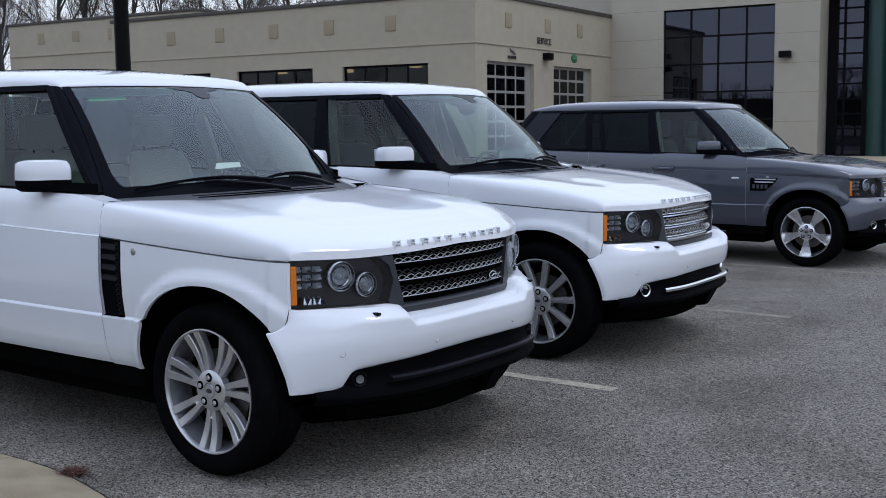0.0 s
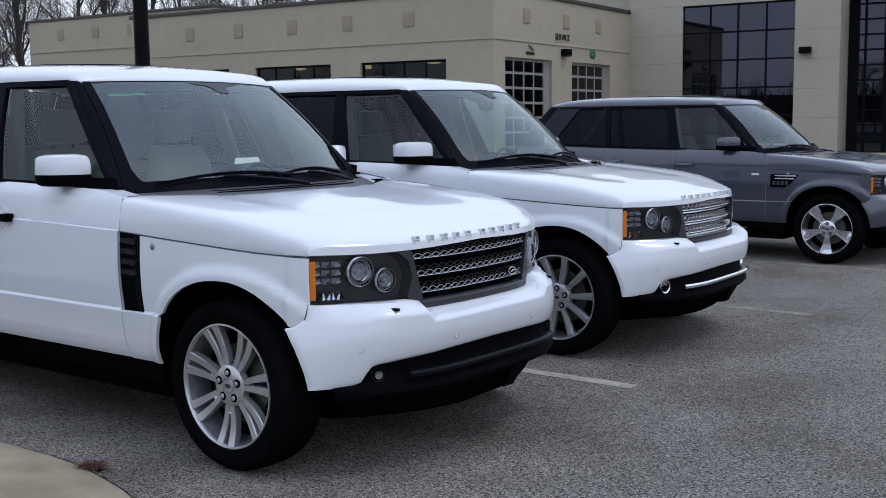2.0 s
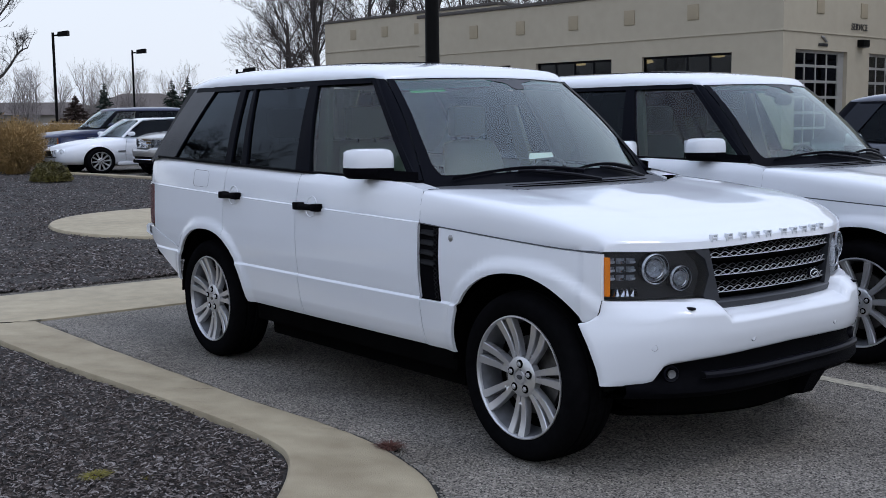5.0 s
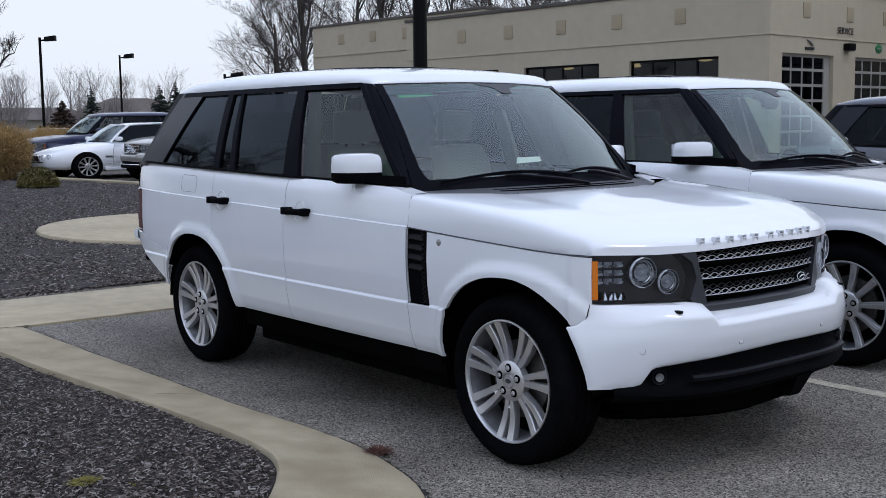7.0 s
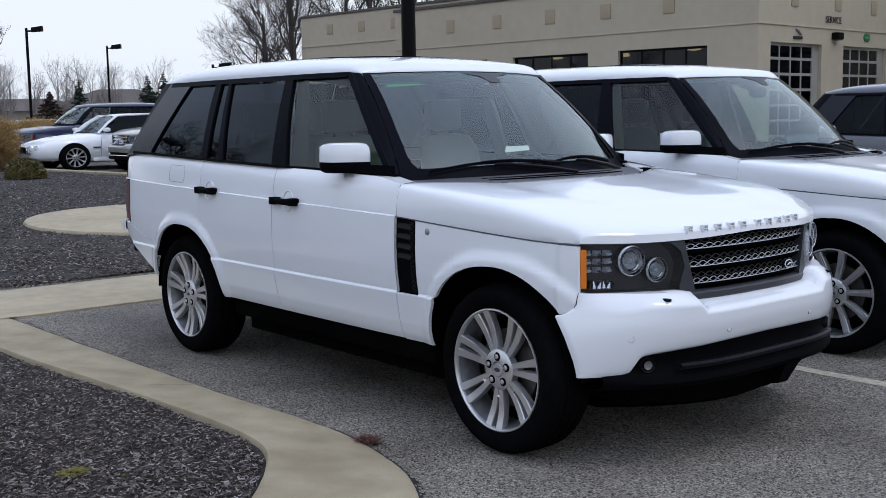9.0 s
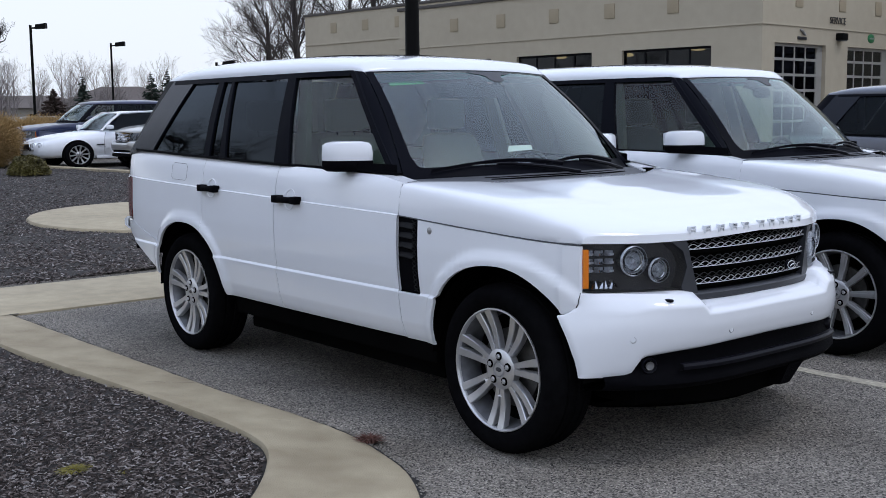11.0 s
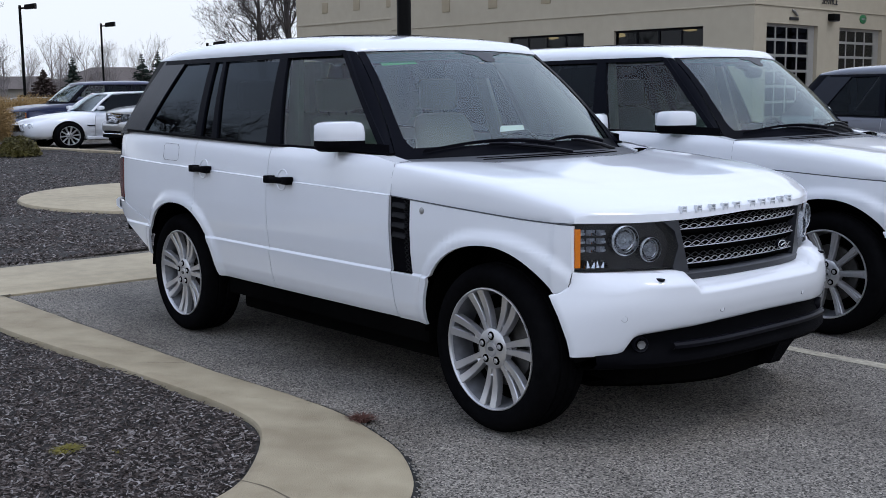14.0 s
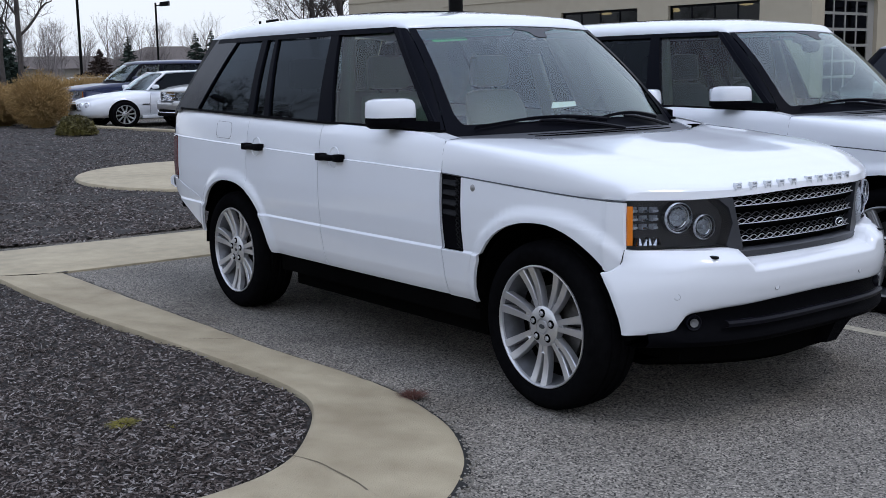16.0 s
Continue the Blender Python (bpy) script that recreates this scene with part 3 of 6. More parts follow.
        lathe(bm, [(.0005, -.1105), (.0085, -.1105), (.0115, -.107), (.0115, -.09)], 6)
        bmesh.ops.translate(bm, vec=(.058 * math.cos(a), 0, .058 * math.sin(a)), verts=bm.verts)
        part("wheel_nut", bm, "rim", rim)
    bm = bmesh.new()
    lathe(bm, [(.06, -.03), (.17, -.03), (.172, -.01), (.06, -.01)], 40, closed=True)
    part("brake_disc", bm, "disc", ty)
    bm = bmesh.new()
    lathe(bm, [(.001, .0), (.236, .0), (.236, .02), (.001, .02)], 40)
    part("backing_plate", bm, "under", ty)


def headlamp(car, sg, inside_of="lamp_black"):
    """A wrap-round lamp: dark bowl, projectors, light pipes, amber marker and clear cover."""
    zs = span(0, 1, 8)

    def edge(f):
        z0, z1 = .744 + .004 * f, .940
        return z0 + (z1 - z0) * f

    def inner(f):
        return lerp(((0, .458), (.25, .440), (.5, .433), (.75, .455), (.9, .49), (1, .505)), f)

    def sheet(back, out=.836):
        bm = bmesh.new()
        grid(bm, [[(nose(y) - back, sg * y, edge(f)) for y in span(out, inner(f), 14)] for f in zs])
        return bm

    bowl = part("headlamp", flange(sheet(.050), (.046, 0, 0)), inside_of, car, "headlamp bowl under a clear cover")
    part("lamp_cover", sheet(.001, .806), "lens", bowl)

    def ring(y, z, material, name, prof, n=32, smooth=40, deep=.052):
        bm = bmesh.new()
        lathe(bm, prof, n)
        a = math.atan2(1.02 * abs(y) ** 1.53, 1) * .6
        bmesh.ops.transform(bm, matrix=Matrix.Translation((nose(y) - deep, sg * y, z)) @ Matrix.Rotation(sg * a, 4, "Z") @ Matrix.Rotation(radians(-90), 4, "Z"), verts=bm.verts)
        return part(name, bm, material, bowl, smooth=smooth)

    for y, z, r in ((.636, .868, .062), (.536, .826, .051)):
        ring(y, z, "bezel", "lamp_bezel", [(r * .80, .020), (r * .84, .036), (r * .90, .046), (r, .046), (r * 1.03, .038), (r * 1.03, .002)])
        ring(y, z, "clear_ring", "bezel_rim", [(r * .93, .046), (r * .96, .049), (r * 1.02, .045), (r * 1.03, .036)])
        ring(y, z, "led", "bezel_rim", [(r * .795, .030), (r * .81, .036), (r * .84, .037)])
        ring(y, z, "clear_ring", "bezel_groove", [(r * .70, .026), (r * .80, .022)])
        ring(y, z, "chrome", "bright_ring", [(r * .58, .018), (r * .62, .034), (r * .69, .035), (r * .71, .020)])
        ring(y, z, "led", "projector_bowl", [(r * .20, .002), (r * .42, .010), (r * .60, .030)], 11, 0)
        ring(y, z, "led", "projector", [(.0005, .036), (r * .13, .034), (r * .24, .024), (r * .27, .004)], 16)
    ring(.586, .849, "led", "lamp_bezel", [(.0005, .034), (.010, .031), (.017, .018), (.018, .002)])
    ring(.586, .849, "bezel", "lamp_bezel", [(.019, .010), (.024, .020), (.028, .012), (.028, .002)])
    for i in range(3):
        for j in range(3):
            y, z = .722 + .035 * j, .834 + .034 * i
            bm = bmesh.new()
            box(bm, nose(y) - .045, nose(y) - .022, sg * y - .015, sg * y + .015, z - .012, z + .012, .004)
            p = part("light_pipe", bm, "clear_ring", bowl)
            bm = bmesh.new()
            box(bm, nose(y) - .024, nose(y) - .014, sg * y - .012, sg * y + .012, z - .009, z + .001, .003)
            part("light_bar", bm, "chrome" if j % 2 else "led", p)
    for j in range(3):
        y = .712 + .033 * j
        bm = bmesh.new()
        hull8(bm, [(nose(y) - .04, sg * (y + .015), .758), (nose(y) - .015, sg * (y + .015), .758), (nose(y) - .015, sg * (y - .015), .758), (nose(y) - .04, sg * (y - .015), .758)],
              [(nose(y) - .04, sg * (y + .006), .790), (nose(y) - .02, sg * (y + .006), .790), (nose(y) - .02, sg * (y - .006), .790), (nose(y) - .04, sg * (y - .006), .790)])
        part("small_reflector", bm, "chrome", bowl)
    bm = bmesh.new()
    grid(bm, [[(nose(y) + .001, sg * y, z) for y in (.811, .816, .822, .827)] for z in span(.762, .920, 6)])
    part("amber_marker", flange(bm, (-.02, 0, 0)), "amber", bowl, "amber side marker strip")


def grille(car, style):
    """Three bands of wire lattice between louvres, in a broad frame with a small badge."""
    lattice, frame_mat = ("graphite", "graphite") if style == "dark" else ("chrome", "letters")

    def half(z):
        return .430 - .055 * (.930 - z) / .21

    bm = bmesh.new()
    grid(bm, [[(nose(t * half(z)) - .055, t * half(z) * 1.05, z) for t in span(-1, 1, 16)] for z in (.70, .80, .93)])
    back = part("grille", flange(bm, (.03, 0, 0)), "under", car, "radiator grille with lattice bands in a dark frame" if style == "dark" else "bright radiator grille with lattice bands")
    bm = bmesh.new()
    for s in (-1, 1):
        grid(bm, [[(nose(y) + .004, s * y, z) for y in span(half(z), lerp(((.694, .432), (.72, .438), (.75, .455), (.835, .430), (.90, .45), (.938, .50)), z), 4)] for z in (.694, .705, .72, .75, .79, .835, .87, .90, .938)])
    grid(bm, [[(nose(.425 * t) + o, .425 * t, z) for t in span(-1, 1, 16)] for z, o in ((.690, .002), (.697, .010), (.716, .010), (.724, .001), (.727, -.02))])
    part("grille_frame", flange(bm, (-.04, 0, 0)), frame_mat if style == "dark" else "graphite", back, "satin grey grille surround")
    if style != "dark":
        bm = bmesh.new()
        grid(bm, [[(nose(half(z) * t) + .012, half(z) * t, z) for t in span(-1, 1, 16)] for z in (.728, .741)])
        part("grille_trim", flange(bm, (-.03, 0, 0)), "chrome", back)
    for z0, z1 in ((.903, .941), (.828, .869), (.757, .798)):
        for zc in (z0 + (z1 - z0) * .25, z0 + (z1 - z0) * .75):
            a = (z1 - z0) * .25
            for s in (-1, 1):
                bm = bmesh.new()
                n = 34
                pts = []
                back_off = .010 if zc < (z0 + z1) / 2 else .026
                for k in range(n + 1):
                    y = -half(zc) + 2 * half(zc) * (k + (.25 if k % 2 else -.25)) / n
                    pts.append((nose(y) - back_off, y, zc + s * a * (.95 if k % 4 in (1, 2) else -.95)))
                w = .0011 if style == "dark" else .0042
                rows = [[(x + dx, y, z + dz) for dx, dz in ((0, -w), (0, w), (-.005, w), (-.005, -w))] for x, y, z in pts]
                grid(bm, rows, close=True)
                part("lattice_wire", bm, ("letters" if back_off < .02 else "graphite") if style == "dark" else "chrome", back)
        bm = bmesh.new()
        tube(bm, [(nose(half(z0) * t) - .008, half(z0) * t, z0 - .001) for t in span(-1, 1, 16)], .0018, 5)
        part("lattice_edge", bm, "letters" if style == "dark" else "chrome", back)
        bm = bmesh.new()
        grid(bm, [[(nose(half(z) * t) - off, half(z) * t, z) for t in span(-1, 1, 16)] for z, off in ((z0 - .022, .020), (z0 - .012, .012), (z0 - .006, .022))])
        part("louvre", flange(bm, (-.03, 0, 0)), "under" if style == "dark" else "chrome", back)
    bm = bmesh.new()
    lathe(bm, [(.0005, .010), (.022, .009), (.028, .004), (.029, -.01)], 24)
    bmesh.ops.transform(bm, matrix=Matrix.Translation((nose(.25) + .004, .25, .783)) @ Matrix.Diagonal((1, 1, .6, 1)) @ Matrix.Rotation(radians(-90), 4, "Z"), verts=bm.verts)
    badge = part("badge", bm, "sign_grey" if style != "dark" else "black", back, "small dark oval badge with a bright rim")
    bm = bmesh.new()
    ring = [(nose(.25) + .010, .25 + .027 * math.cos(a), .783 + .0165 * math.sin(a)) for a in (2 * math.pi * k / 24 for k in range(25))]
    tube(bm, ring, .0022, 5, caps=False)
    tube(bm, [(nose(.25) + .014, .236, .778), (nose(.25) + .014, .250, .786), (nose(.25) + .014, .264, .787)], .003, 5)
    part("badge_rim", bm, "badge_silver", badge)


def seat(car, x, y, material, bench=False):
    w = .25 if not bench else .62
    bm = bmesh.new()
    rows = []
    for z, cx, t, ww in ((.66, x + .05, .10, w), (.80, x + .02, .13, w), (1.05, x - .05, .12, w * .98), (1.25, x - .11, .10, w * .90), (1.33, x - .14, .07, w * .78), (1.35, x - .145, .02, w * .5)):
        rows.append([(cx + t / 2 * math.cos(a), y + ww * math.copysign(abs(math.sin(a)) ** .35, math.sin(a)), z) for a in (2 * math.pi * k / 24 for k in range(24))])
    vs = grid(bm, rows, close=True)
    bm.faces.new(vs[-1]), bm.faces.new(vs[0])
    back = part("seat", bm, material, car, "upholstered seat seen through the glass")
    bm = bmesh.new()
    box(bm, x + .02, x + .50, y - w, y + w, .62, .78, .05)
    part("seat_cushion", bm, material, back)
    for o in ((0,) if not bench else (-.38, .38)):
        bm = bmesh.new()
        box(bm, x - .21, x - .12, y + o - .13, y + o + .13, 1.37, 1.56, .04)
        part("headrest", bm, material, back)
        bm = bmesh.new()
        for s in (-.06, .06):
            tube(bm, [(x - .15, y + o + s, 1.30), (x - .165, y + o + s, 1.40)], .006, 6)
        part("headrest_post", bm, "plastic", back)


def off_roader(name, place, label, paint="white", rims="twin", front="dark", leather="seat", sport=False, turn=0, detail=True):
    """A large five-door off-roader built panel by panel."""
    car = thing(name, place, label, "car", "parked cars", turn)
    for sg in (-1, 1):
        door_low = lambda x: arch_z(x, .418)
        p = part("front_fender", side_sheet(sg, sorted(set(arch_cols(-.468 if not sport else -.620, .434, 12) + [.366, .374, .385, .396, .408, .418, .426, .431])), lambda x: arch_z(x, .6425 if x < -.1 else lerp(((.37, .655), (.396, .658), (.408, .662), (.418, .668), (.426, .677), (.431, .687), (.434, .705)), x)), lambda x: crease(x) - .008), paint, car)
        if detail:
            bm = bmesh.new()
            lathe(bm, [(.0005, .004), (.012, .004), (.016, .001), (.017, -.004)], 16)
            bmesh.ops.transform(bm, matrix=Matrix.Translation((-.385, sg * side(-.385, .945), .945)) @ Matrix.Rotation(0 if sg > 0 else math.pi, 4, "Z"), verts=bm.verts)
            part("fender_badge", bm, "sign_grey", p, "small round side repeater")
        part("sill_panel", side_sheet(sg, arch_cols(-.620, -.35, 4), lambda x: arch_z(x, .414), lambda x: max(.6425, arch_z(x, .414)) if not sport else max(.64, arch_z(x, .414))), paint, car)
        if not sport:
            vent = part("side_vent", side_sheet(sg, span(-.619, -.474, 4), lambda x: .648, lambda x: crease(x) - .004, -.014), "plastic", car, "black ribbed air vent behind the front wheel")
            for i in range(4):
                z = .955 - .046 * i
                bm = bmesh.new()
                hull8(bm, [(-.607, sg * (side(-.607, z) - .014), z - .012), (-.502, sg * (side(-.50, z) - .014), z - .016), (-.502, sg * (side(-.50, z) + .004), z - .010), (-.607, sg * (side(-.607, z) - .002), z - .004)],
                      [(-.607, sg * (side(-.607, z) - .014), z + .016), (-.502, sg * (side(-.50, z) - .014), z + .016), (-.502, sg * (side(-.50, z) - .008), z + .012), (-.607, sg * (side(-.607, z) - .008), z + .012)])
                part("vent_rib", bm, "vent_black", vent)
            bm = bmesh.new()
            for i in range(15):
                z = .665 + .022 * i
                for s in (-1, 1):
                    tube(bm, [(-.512, sg * (side(-.49, z) - .003), z - s * .010), (-.478, sg * (side(-.50, z) - .001), z + s * .010)], .0022, 5)
            part("vent_mesh", bm, "vent_black", vent)
        else:
            bm = bmesh.new()
            top, bot = .94, .80
            grid(bm, [[(x, sg * (side(x, z) + .004), z) for x in span(-.57, -.57 + w, 4)] for z, w in ((bot, .16), (.87, .25), (top, .30))])
            vent = part("side_vent", flange(bm, (0, -sg * .02, 0)), "plastic", car, "angled fender vent with chrome slats")
            for z, w in ((.925, .27), (.895, .25)):
                bm = bmesh.new()
                box(bm, -.565, -.565 + w, sg * side(-.45, z) - .006, sg * side(-.45, z) + .012, z - .007, z + .007, .003)
                part("vent_slat", bm, "letters", vent)
            for i in range(4):
                bm = bmesh.new()
                box(bm, -.545 + .045 * i, -.515 + .045 * i, sg * side(-.5, .84) - .006, sg * side(-.5, .84) + .010, .825, .868, .003)
                part("vent_slat", bm, "lamp_grey", vent)
        if sport and detail:
            part("side_repeater", bx(-.78, -.70, sg * side(-.75, .915) - .004, sg * side(-.75, .915) + .006, .925, .946, bevel=.004), "badge_silver", car, "small pale side lamp")
        for nm, x0, x1, hx0, hx1, hz in (("front_door", -1.716, -.625, -1.690, -1.450, 1.025), ("rear_door", -2.562, -1.721, -2.555, -2.345, 1.045)):
            d = part(nm, side_sheet(sg, arch_cols(x0, x1, 14), door_low, lambda x: belt(x) - .13 * max(0, x + .80)), paint, car)
            yh = side((hx0 + hx1) / 2, hz)
            bm = bmesh.new()
            rows = []
            for i, x in enumerate(span(hx0, hx1, 10)):
                e = abs(i - 5) / 5
                bow = .040 - .016 * e ** 2.5
                r = .017 - .003 * e ** 4
                rows.append([(x, sg * (yh + bow + .010 * math.cos(a)), hz + r * math.sin(a)) for a in (2 * math.pi * k / 12 for k in range(12))])
            vs = grid(bm, rows, close=True)
            bm.faces.new(vs[0]), bm.faces.new(vs[-1])
            for x in (hx0 + .03, hx1 - .03):
                box(bm, x - .028, x + .028, min(sg * yh, sg * (yh + .046)), max(sg * yh, sg * (yh + .046)), hz - .020, hz + .020, .006)
            part("door_handle", bm, "plastic" if not sport else paint, d, "dark pull handle" if not sport else "body-coloured pull handle")
            bm = bmesh.new()
            cx, ring = (hx0 + hx1) / 2 + .01, [2 * math.pi * k / 36 for k in range(37)]
            tube(bm, [(cx + .050 * math.cos(a), sg * (side(cx + .050 * math.cos(a), hz + .054 * math.sin(a)) + .0005), hz + .054 * math.sin(a)) for a in ring], .0032, 6, caps=False)
            part("handle_recess", bm, paint, d)
        q = part("rear_quarter", side_sheet(sg, arch_cols(-3.66, -2.566, 12), lambda x: max(arch_z(x, .432), lerp(((-3.66, .772), (-3.235, .672), (-3.2, .43)), x)), belt), paint, car)
        part("rear_corner", side_sheet(sg, span(-3.97, -3.664, 8), lambda x: 1.066, belt), paint, car)
        part("tail_lamp", side_sheet(sg, span(-3.93, -3.664, 7), lambda x: .795, lambda x: 1.060, .004), "red", car, "tall red and clear tail lamp")
        part("rear_corner", side_sheet(sg, span(-3.97, -3.934, 3), lambda x: .78, lambda x: 1.062), paint, car)
        if sg < 0 and detail:
            bm = bmesh.new()
            c = [(-2.944, 1.095), (-2.944, 1.165), (-2.925, 1.182), (-2.755, 1.178), (-2.735, 1.160), (-2.735, 1.095), (-2.755, 1.078), (-2.925, 1.080)]
            tube(bm, [(x, sg * (side(x, z) + .0006), z) for x, z in [(a - .05, b) for a, b in c + c[:1]]], .0011, 5)
            part("fuel_flap", bm, "graphite", q, "rounded fuel flap seam")
        for x, z0, z1 in ((-.622, .436, belt(-.62) - .028), (-1.7185, .44, belt(-1.72)), (-2.564, .80, belt(-2.56))):
            part("shut_line", tube(bmesh.new(), [(x, sg * (side(x, z) - .0026), z) for z in span(z0, z1, 22)], .0020, 5), "seam", car)
        part("shut_line", tube(bmesh.new(), [(x, sg * (min(side(x, crease(x) - .006), plan(x) - .006) - .002), crease(x) - .004) for x in span(-.617, .43, 24)], .0030, 5), "graphite", car)
        part("shut_line", tube(bmesh.new(), [(.436, sg * (side(.434, z) - .003), z) for z in span(.745, .700, 4)] + [(x, sg * (side(x, z) + .0005), z) for x, z in ((.433, .694), (.430, .684), (.425, .675), (.417, .6665), (.407, .6605), (.39, .6565), (.374, .6535))], .0017, 5), "under", car)
        # glazing
        for nm, a in (("front_window", (-1.655, -.80, -1.820, -1.345)), ("rear_window", (-2.345, -1.785, -2.510, -1.892)), ("quarter_light", (-2.540, -2.400, -2.635, -2.530)), ("rear_quarter_window", (-3.36, -2.60, -3.045, -2.690))):
            part(nm, window_sheet(sg, *a, .008, 1.678, -.010, 6, 0), "glass" if nm == "front_window" else "privacy", car, "lightly tinted side window" if nm == "front_window" else "dark privacy glass")
        for nm, a in (("b_pillar", (-1.787, -1.651, -1.893, -1.816)), ("c_pillar", (-2.403, -2.340, -2.534, -2.506)), ("c_pillar", (-2.604, -2.536, -2.696, -2.630)), ("d_pillar", (-3.68, -3.355, -3.37, -3.040)), ("door_mirror_sail", (-.835, -.785, -1.370, -1.335))):
            part(nm, window_sheet(sg, *a, -.004, 1.695, .004, 8, .03), "gloss_black" if nm == "d_pillar" else "frit", car)
        bm = bmesh.new()
        grid(bm, [[(x, sg * (glass_y(x, z) + .005), z) for z in (1.672, 1.685, 1.700)] for x in span(-3.34, -1.36, 24)])
        part("window_rail", flange(bm, (0, -sg * .04, 0)), "frit", car)
        bm = bmesh.new()
        grid(bm, [[(x, sg * (glass_y(x, belt(x) + o) + .008 + (.006 if o < .01 else 0)), belt(x) + o) for o in (-.003, .002, .009)] for x in span(-3.60, -.78, 30)])
        part("window_seal", flange(bm, (0, -sg * .04, 0)), "plastic", car)
        bm = bmesh.new()
        grid(bm, [[(x, sg * (side(x, belt(x)) - .004), belt(x) - .006 - .13 * max(0, x + .80)), (x, sg * lerp(((-.80, glass_y(-.8, belt(-.8)) - .02), (-.60, .78)), x) if x > -.80 else sg * (glass_y(x, belt(x)) - .015), belt(x) - .001 - .20 * max(0, x + .80))] for x in span(-1.62, -.634, 18)])
        part("door_shoulder", flange(bm, (0, 0, -.01)), paint, car)
        bm = bmesh.new()
        grid(bm, [[(x, sg * .80, belt(x) - .040), (x, sg * .77, belt(x) - .032), (x, sg * .72, belt(x) - .034)] for x in span(-.80, -.68, 4)])
        part("cowl_corner", flange(bm, (0, 0, -.01)), "frit", car)
        bm = bmesh.new()
        rows = []
        for f in span(0, 1, 10):
            a, b = screen_at(sg, f), Vector((-.790 - .57 * f, 0, 0))
            z = belt(-.755) - .012 + (1.706 - belt(-.755)) * f
            b.y, b.z = sg * (.845 - .169 * f + .014 * math.sin(math.pi * f)), z
            mid = a.lerp(b, .5) + Vector((.004, sg * .008, .003))
            rows.append([a + Vector((-.002, 0, 0)), a.lerp(mid, .5) + Vector((.003, sg * .003, .002)), mid, mid.lerp(b, .5) + Vector((.001, sg * .003, 0)), b])
        grid(bm, rows)
        part("a_pillar", flange(bm, (-.03, -sg * .02, -.01)), "frit", car, "broad gloss black windscreen pillar")
        bm = bmesh.new()
        rows = []
        for f in span(0, 1, 16):
            rows.append([screen_at(sg * (1 - w), f, .004) for w in (0, .5 * lerp(((0, .20), (.07, .10), (.16, .065), (.4, .055), (1, .06)), f), lerp(((0, .20), (.07, .10), (.16, .065), (.4, .055), (1, .06)), f))])
        grid(bm, rows)
        part("screen_border", bm, "frit", car)
        # door mirror
        bm = bmesh.new()
        rows = []
        for z, k in ((1.244, 1.0), (1.278, 1.0), (1.313, .96), (1.330, .86), (1.338, .6)):
            rows.append([(-1.060 - .55 * .095 * k * math.copysign(abs(math.sin(a)) ** .6, math.sin(a)) + .075 * k * math.copysign(abs(math.cos(a)) ** .6, math.cos(a)), sg * (.935 + .095 * k * math.copysign(abs(math.sin(a)) ** .6, math.sin(a))), z) for a in (2 * math.pi * j / 28 for j in range(28))])
        vs = grid(bm, rows, close=True)
        bm.faces.new(vs[-1])
        mir = part("door_mirror", bm, paint, car, "door mirror with a body-coloured cap on a black arm")
        bm = bmesh.new()
        rows = []
        for z, k in ((1.245, .99), (1.223, 1.0), (1.200, .95), (1.190, .8)):
            rows.append([(-1.060 - .55 * .095 * k * math.copysign(abs(math.sin(a)) ** .6, math.sin(a)) + .075 * k * math.copysign(abs(math.cos(a)) ** .6, math.cos(a)), sg * (.935 + .095 * k * math.copysign(abs(math.sin(a)) ** .6, math.sin(a))), z) for a in (2 * math.pi * j / 28 for j in range(28))])
        vs = grid(bm, rows, close=True)
        bm.faces.new(vs[-1]), bm.faces.new(vs[0])
        part("mirror_base", bm, "plastic", mir)
        bm = bmesh.new()
        hull8(bm, [(-.95, sg * .85, 1.178), (-.79, sg * .83, 1.178), (-.97, sg * .93, 1.196), (-1.08, sg * .93, 1.196)], [(-.95, sg * .85, 1.226), (-.79, sg * .83, 1.226), (-.97, sg * .93, 1.236), (-1.08, sg * .93, 1.236)])
        part("mirror_arm", bm, "plastic", mir)
        bm = bmesh.new()
        grid(bm, [[(-1.140 - .55 * (y - .935), sg * y, z) for y in (.865, .935, 1.005)] for z in (1.21, 1.27, 1.322)])
        part("mirror_glass", bm, "chrome", mir)
        # rear bumper side, wheels and wells
        part("rear_bumper_side", side_sheet(sg, arch_cols(-3.99, -3.20, 10), lambda x: max(lerp(((-3.95, .735), (-3.8, .70), (-3.5, .575), (-3.25, .455), (-3.2, .44)), x), arch_z(x, .432)), lambda x: max(lerp(((-3.66, .769), (-3.24, .670), (-3.2, .662)), x), arch_z(x, .432)), .004), paint, car)
        headlamp(car, sg, "lamp_black" if detail else "badge_silver")
        wheel(car, .028, sg, rims)
        wheel(car, -2.855, sg, rims)
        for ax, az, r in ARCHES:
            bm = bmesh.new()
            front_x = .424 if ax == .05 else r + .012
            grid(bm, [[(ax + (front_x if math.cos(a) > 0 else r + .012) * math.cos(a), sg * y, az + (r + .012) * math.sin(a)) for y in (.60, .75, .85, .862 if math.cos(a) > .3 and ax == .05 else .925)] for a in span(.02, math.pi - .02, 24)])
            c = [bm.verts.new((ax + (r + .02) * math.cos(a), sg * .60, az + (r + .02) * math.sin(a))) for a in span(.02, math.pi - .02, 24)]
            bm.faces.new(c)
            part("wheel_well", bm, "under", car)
        # fog lamp
        bm = bmesh.new()
        lathe(bm, [(.0005, -.02), (.020, -.012), (.024, .004), (.030, .008), (.033, .002), (.033, -.03)], 24)
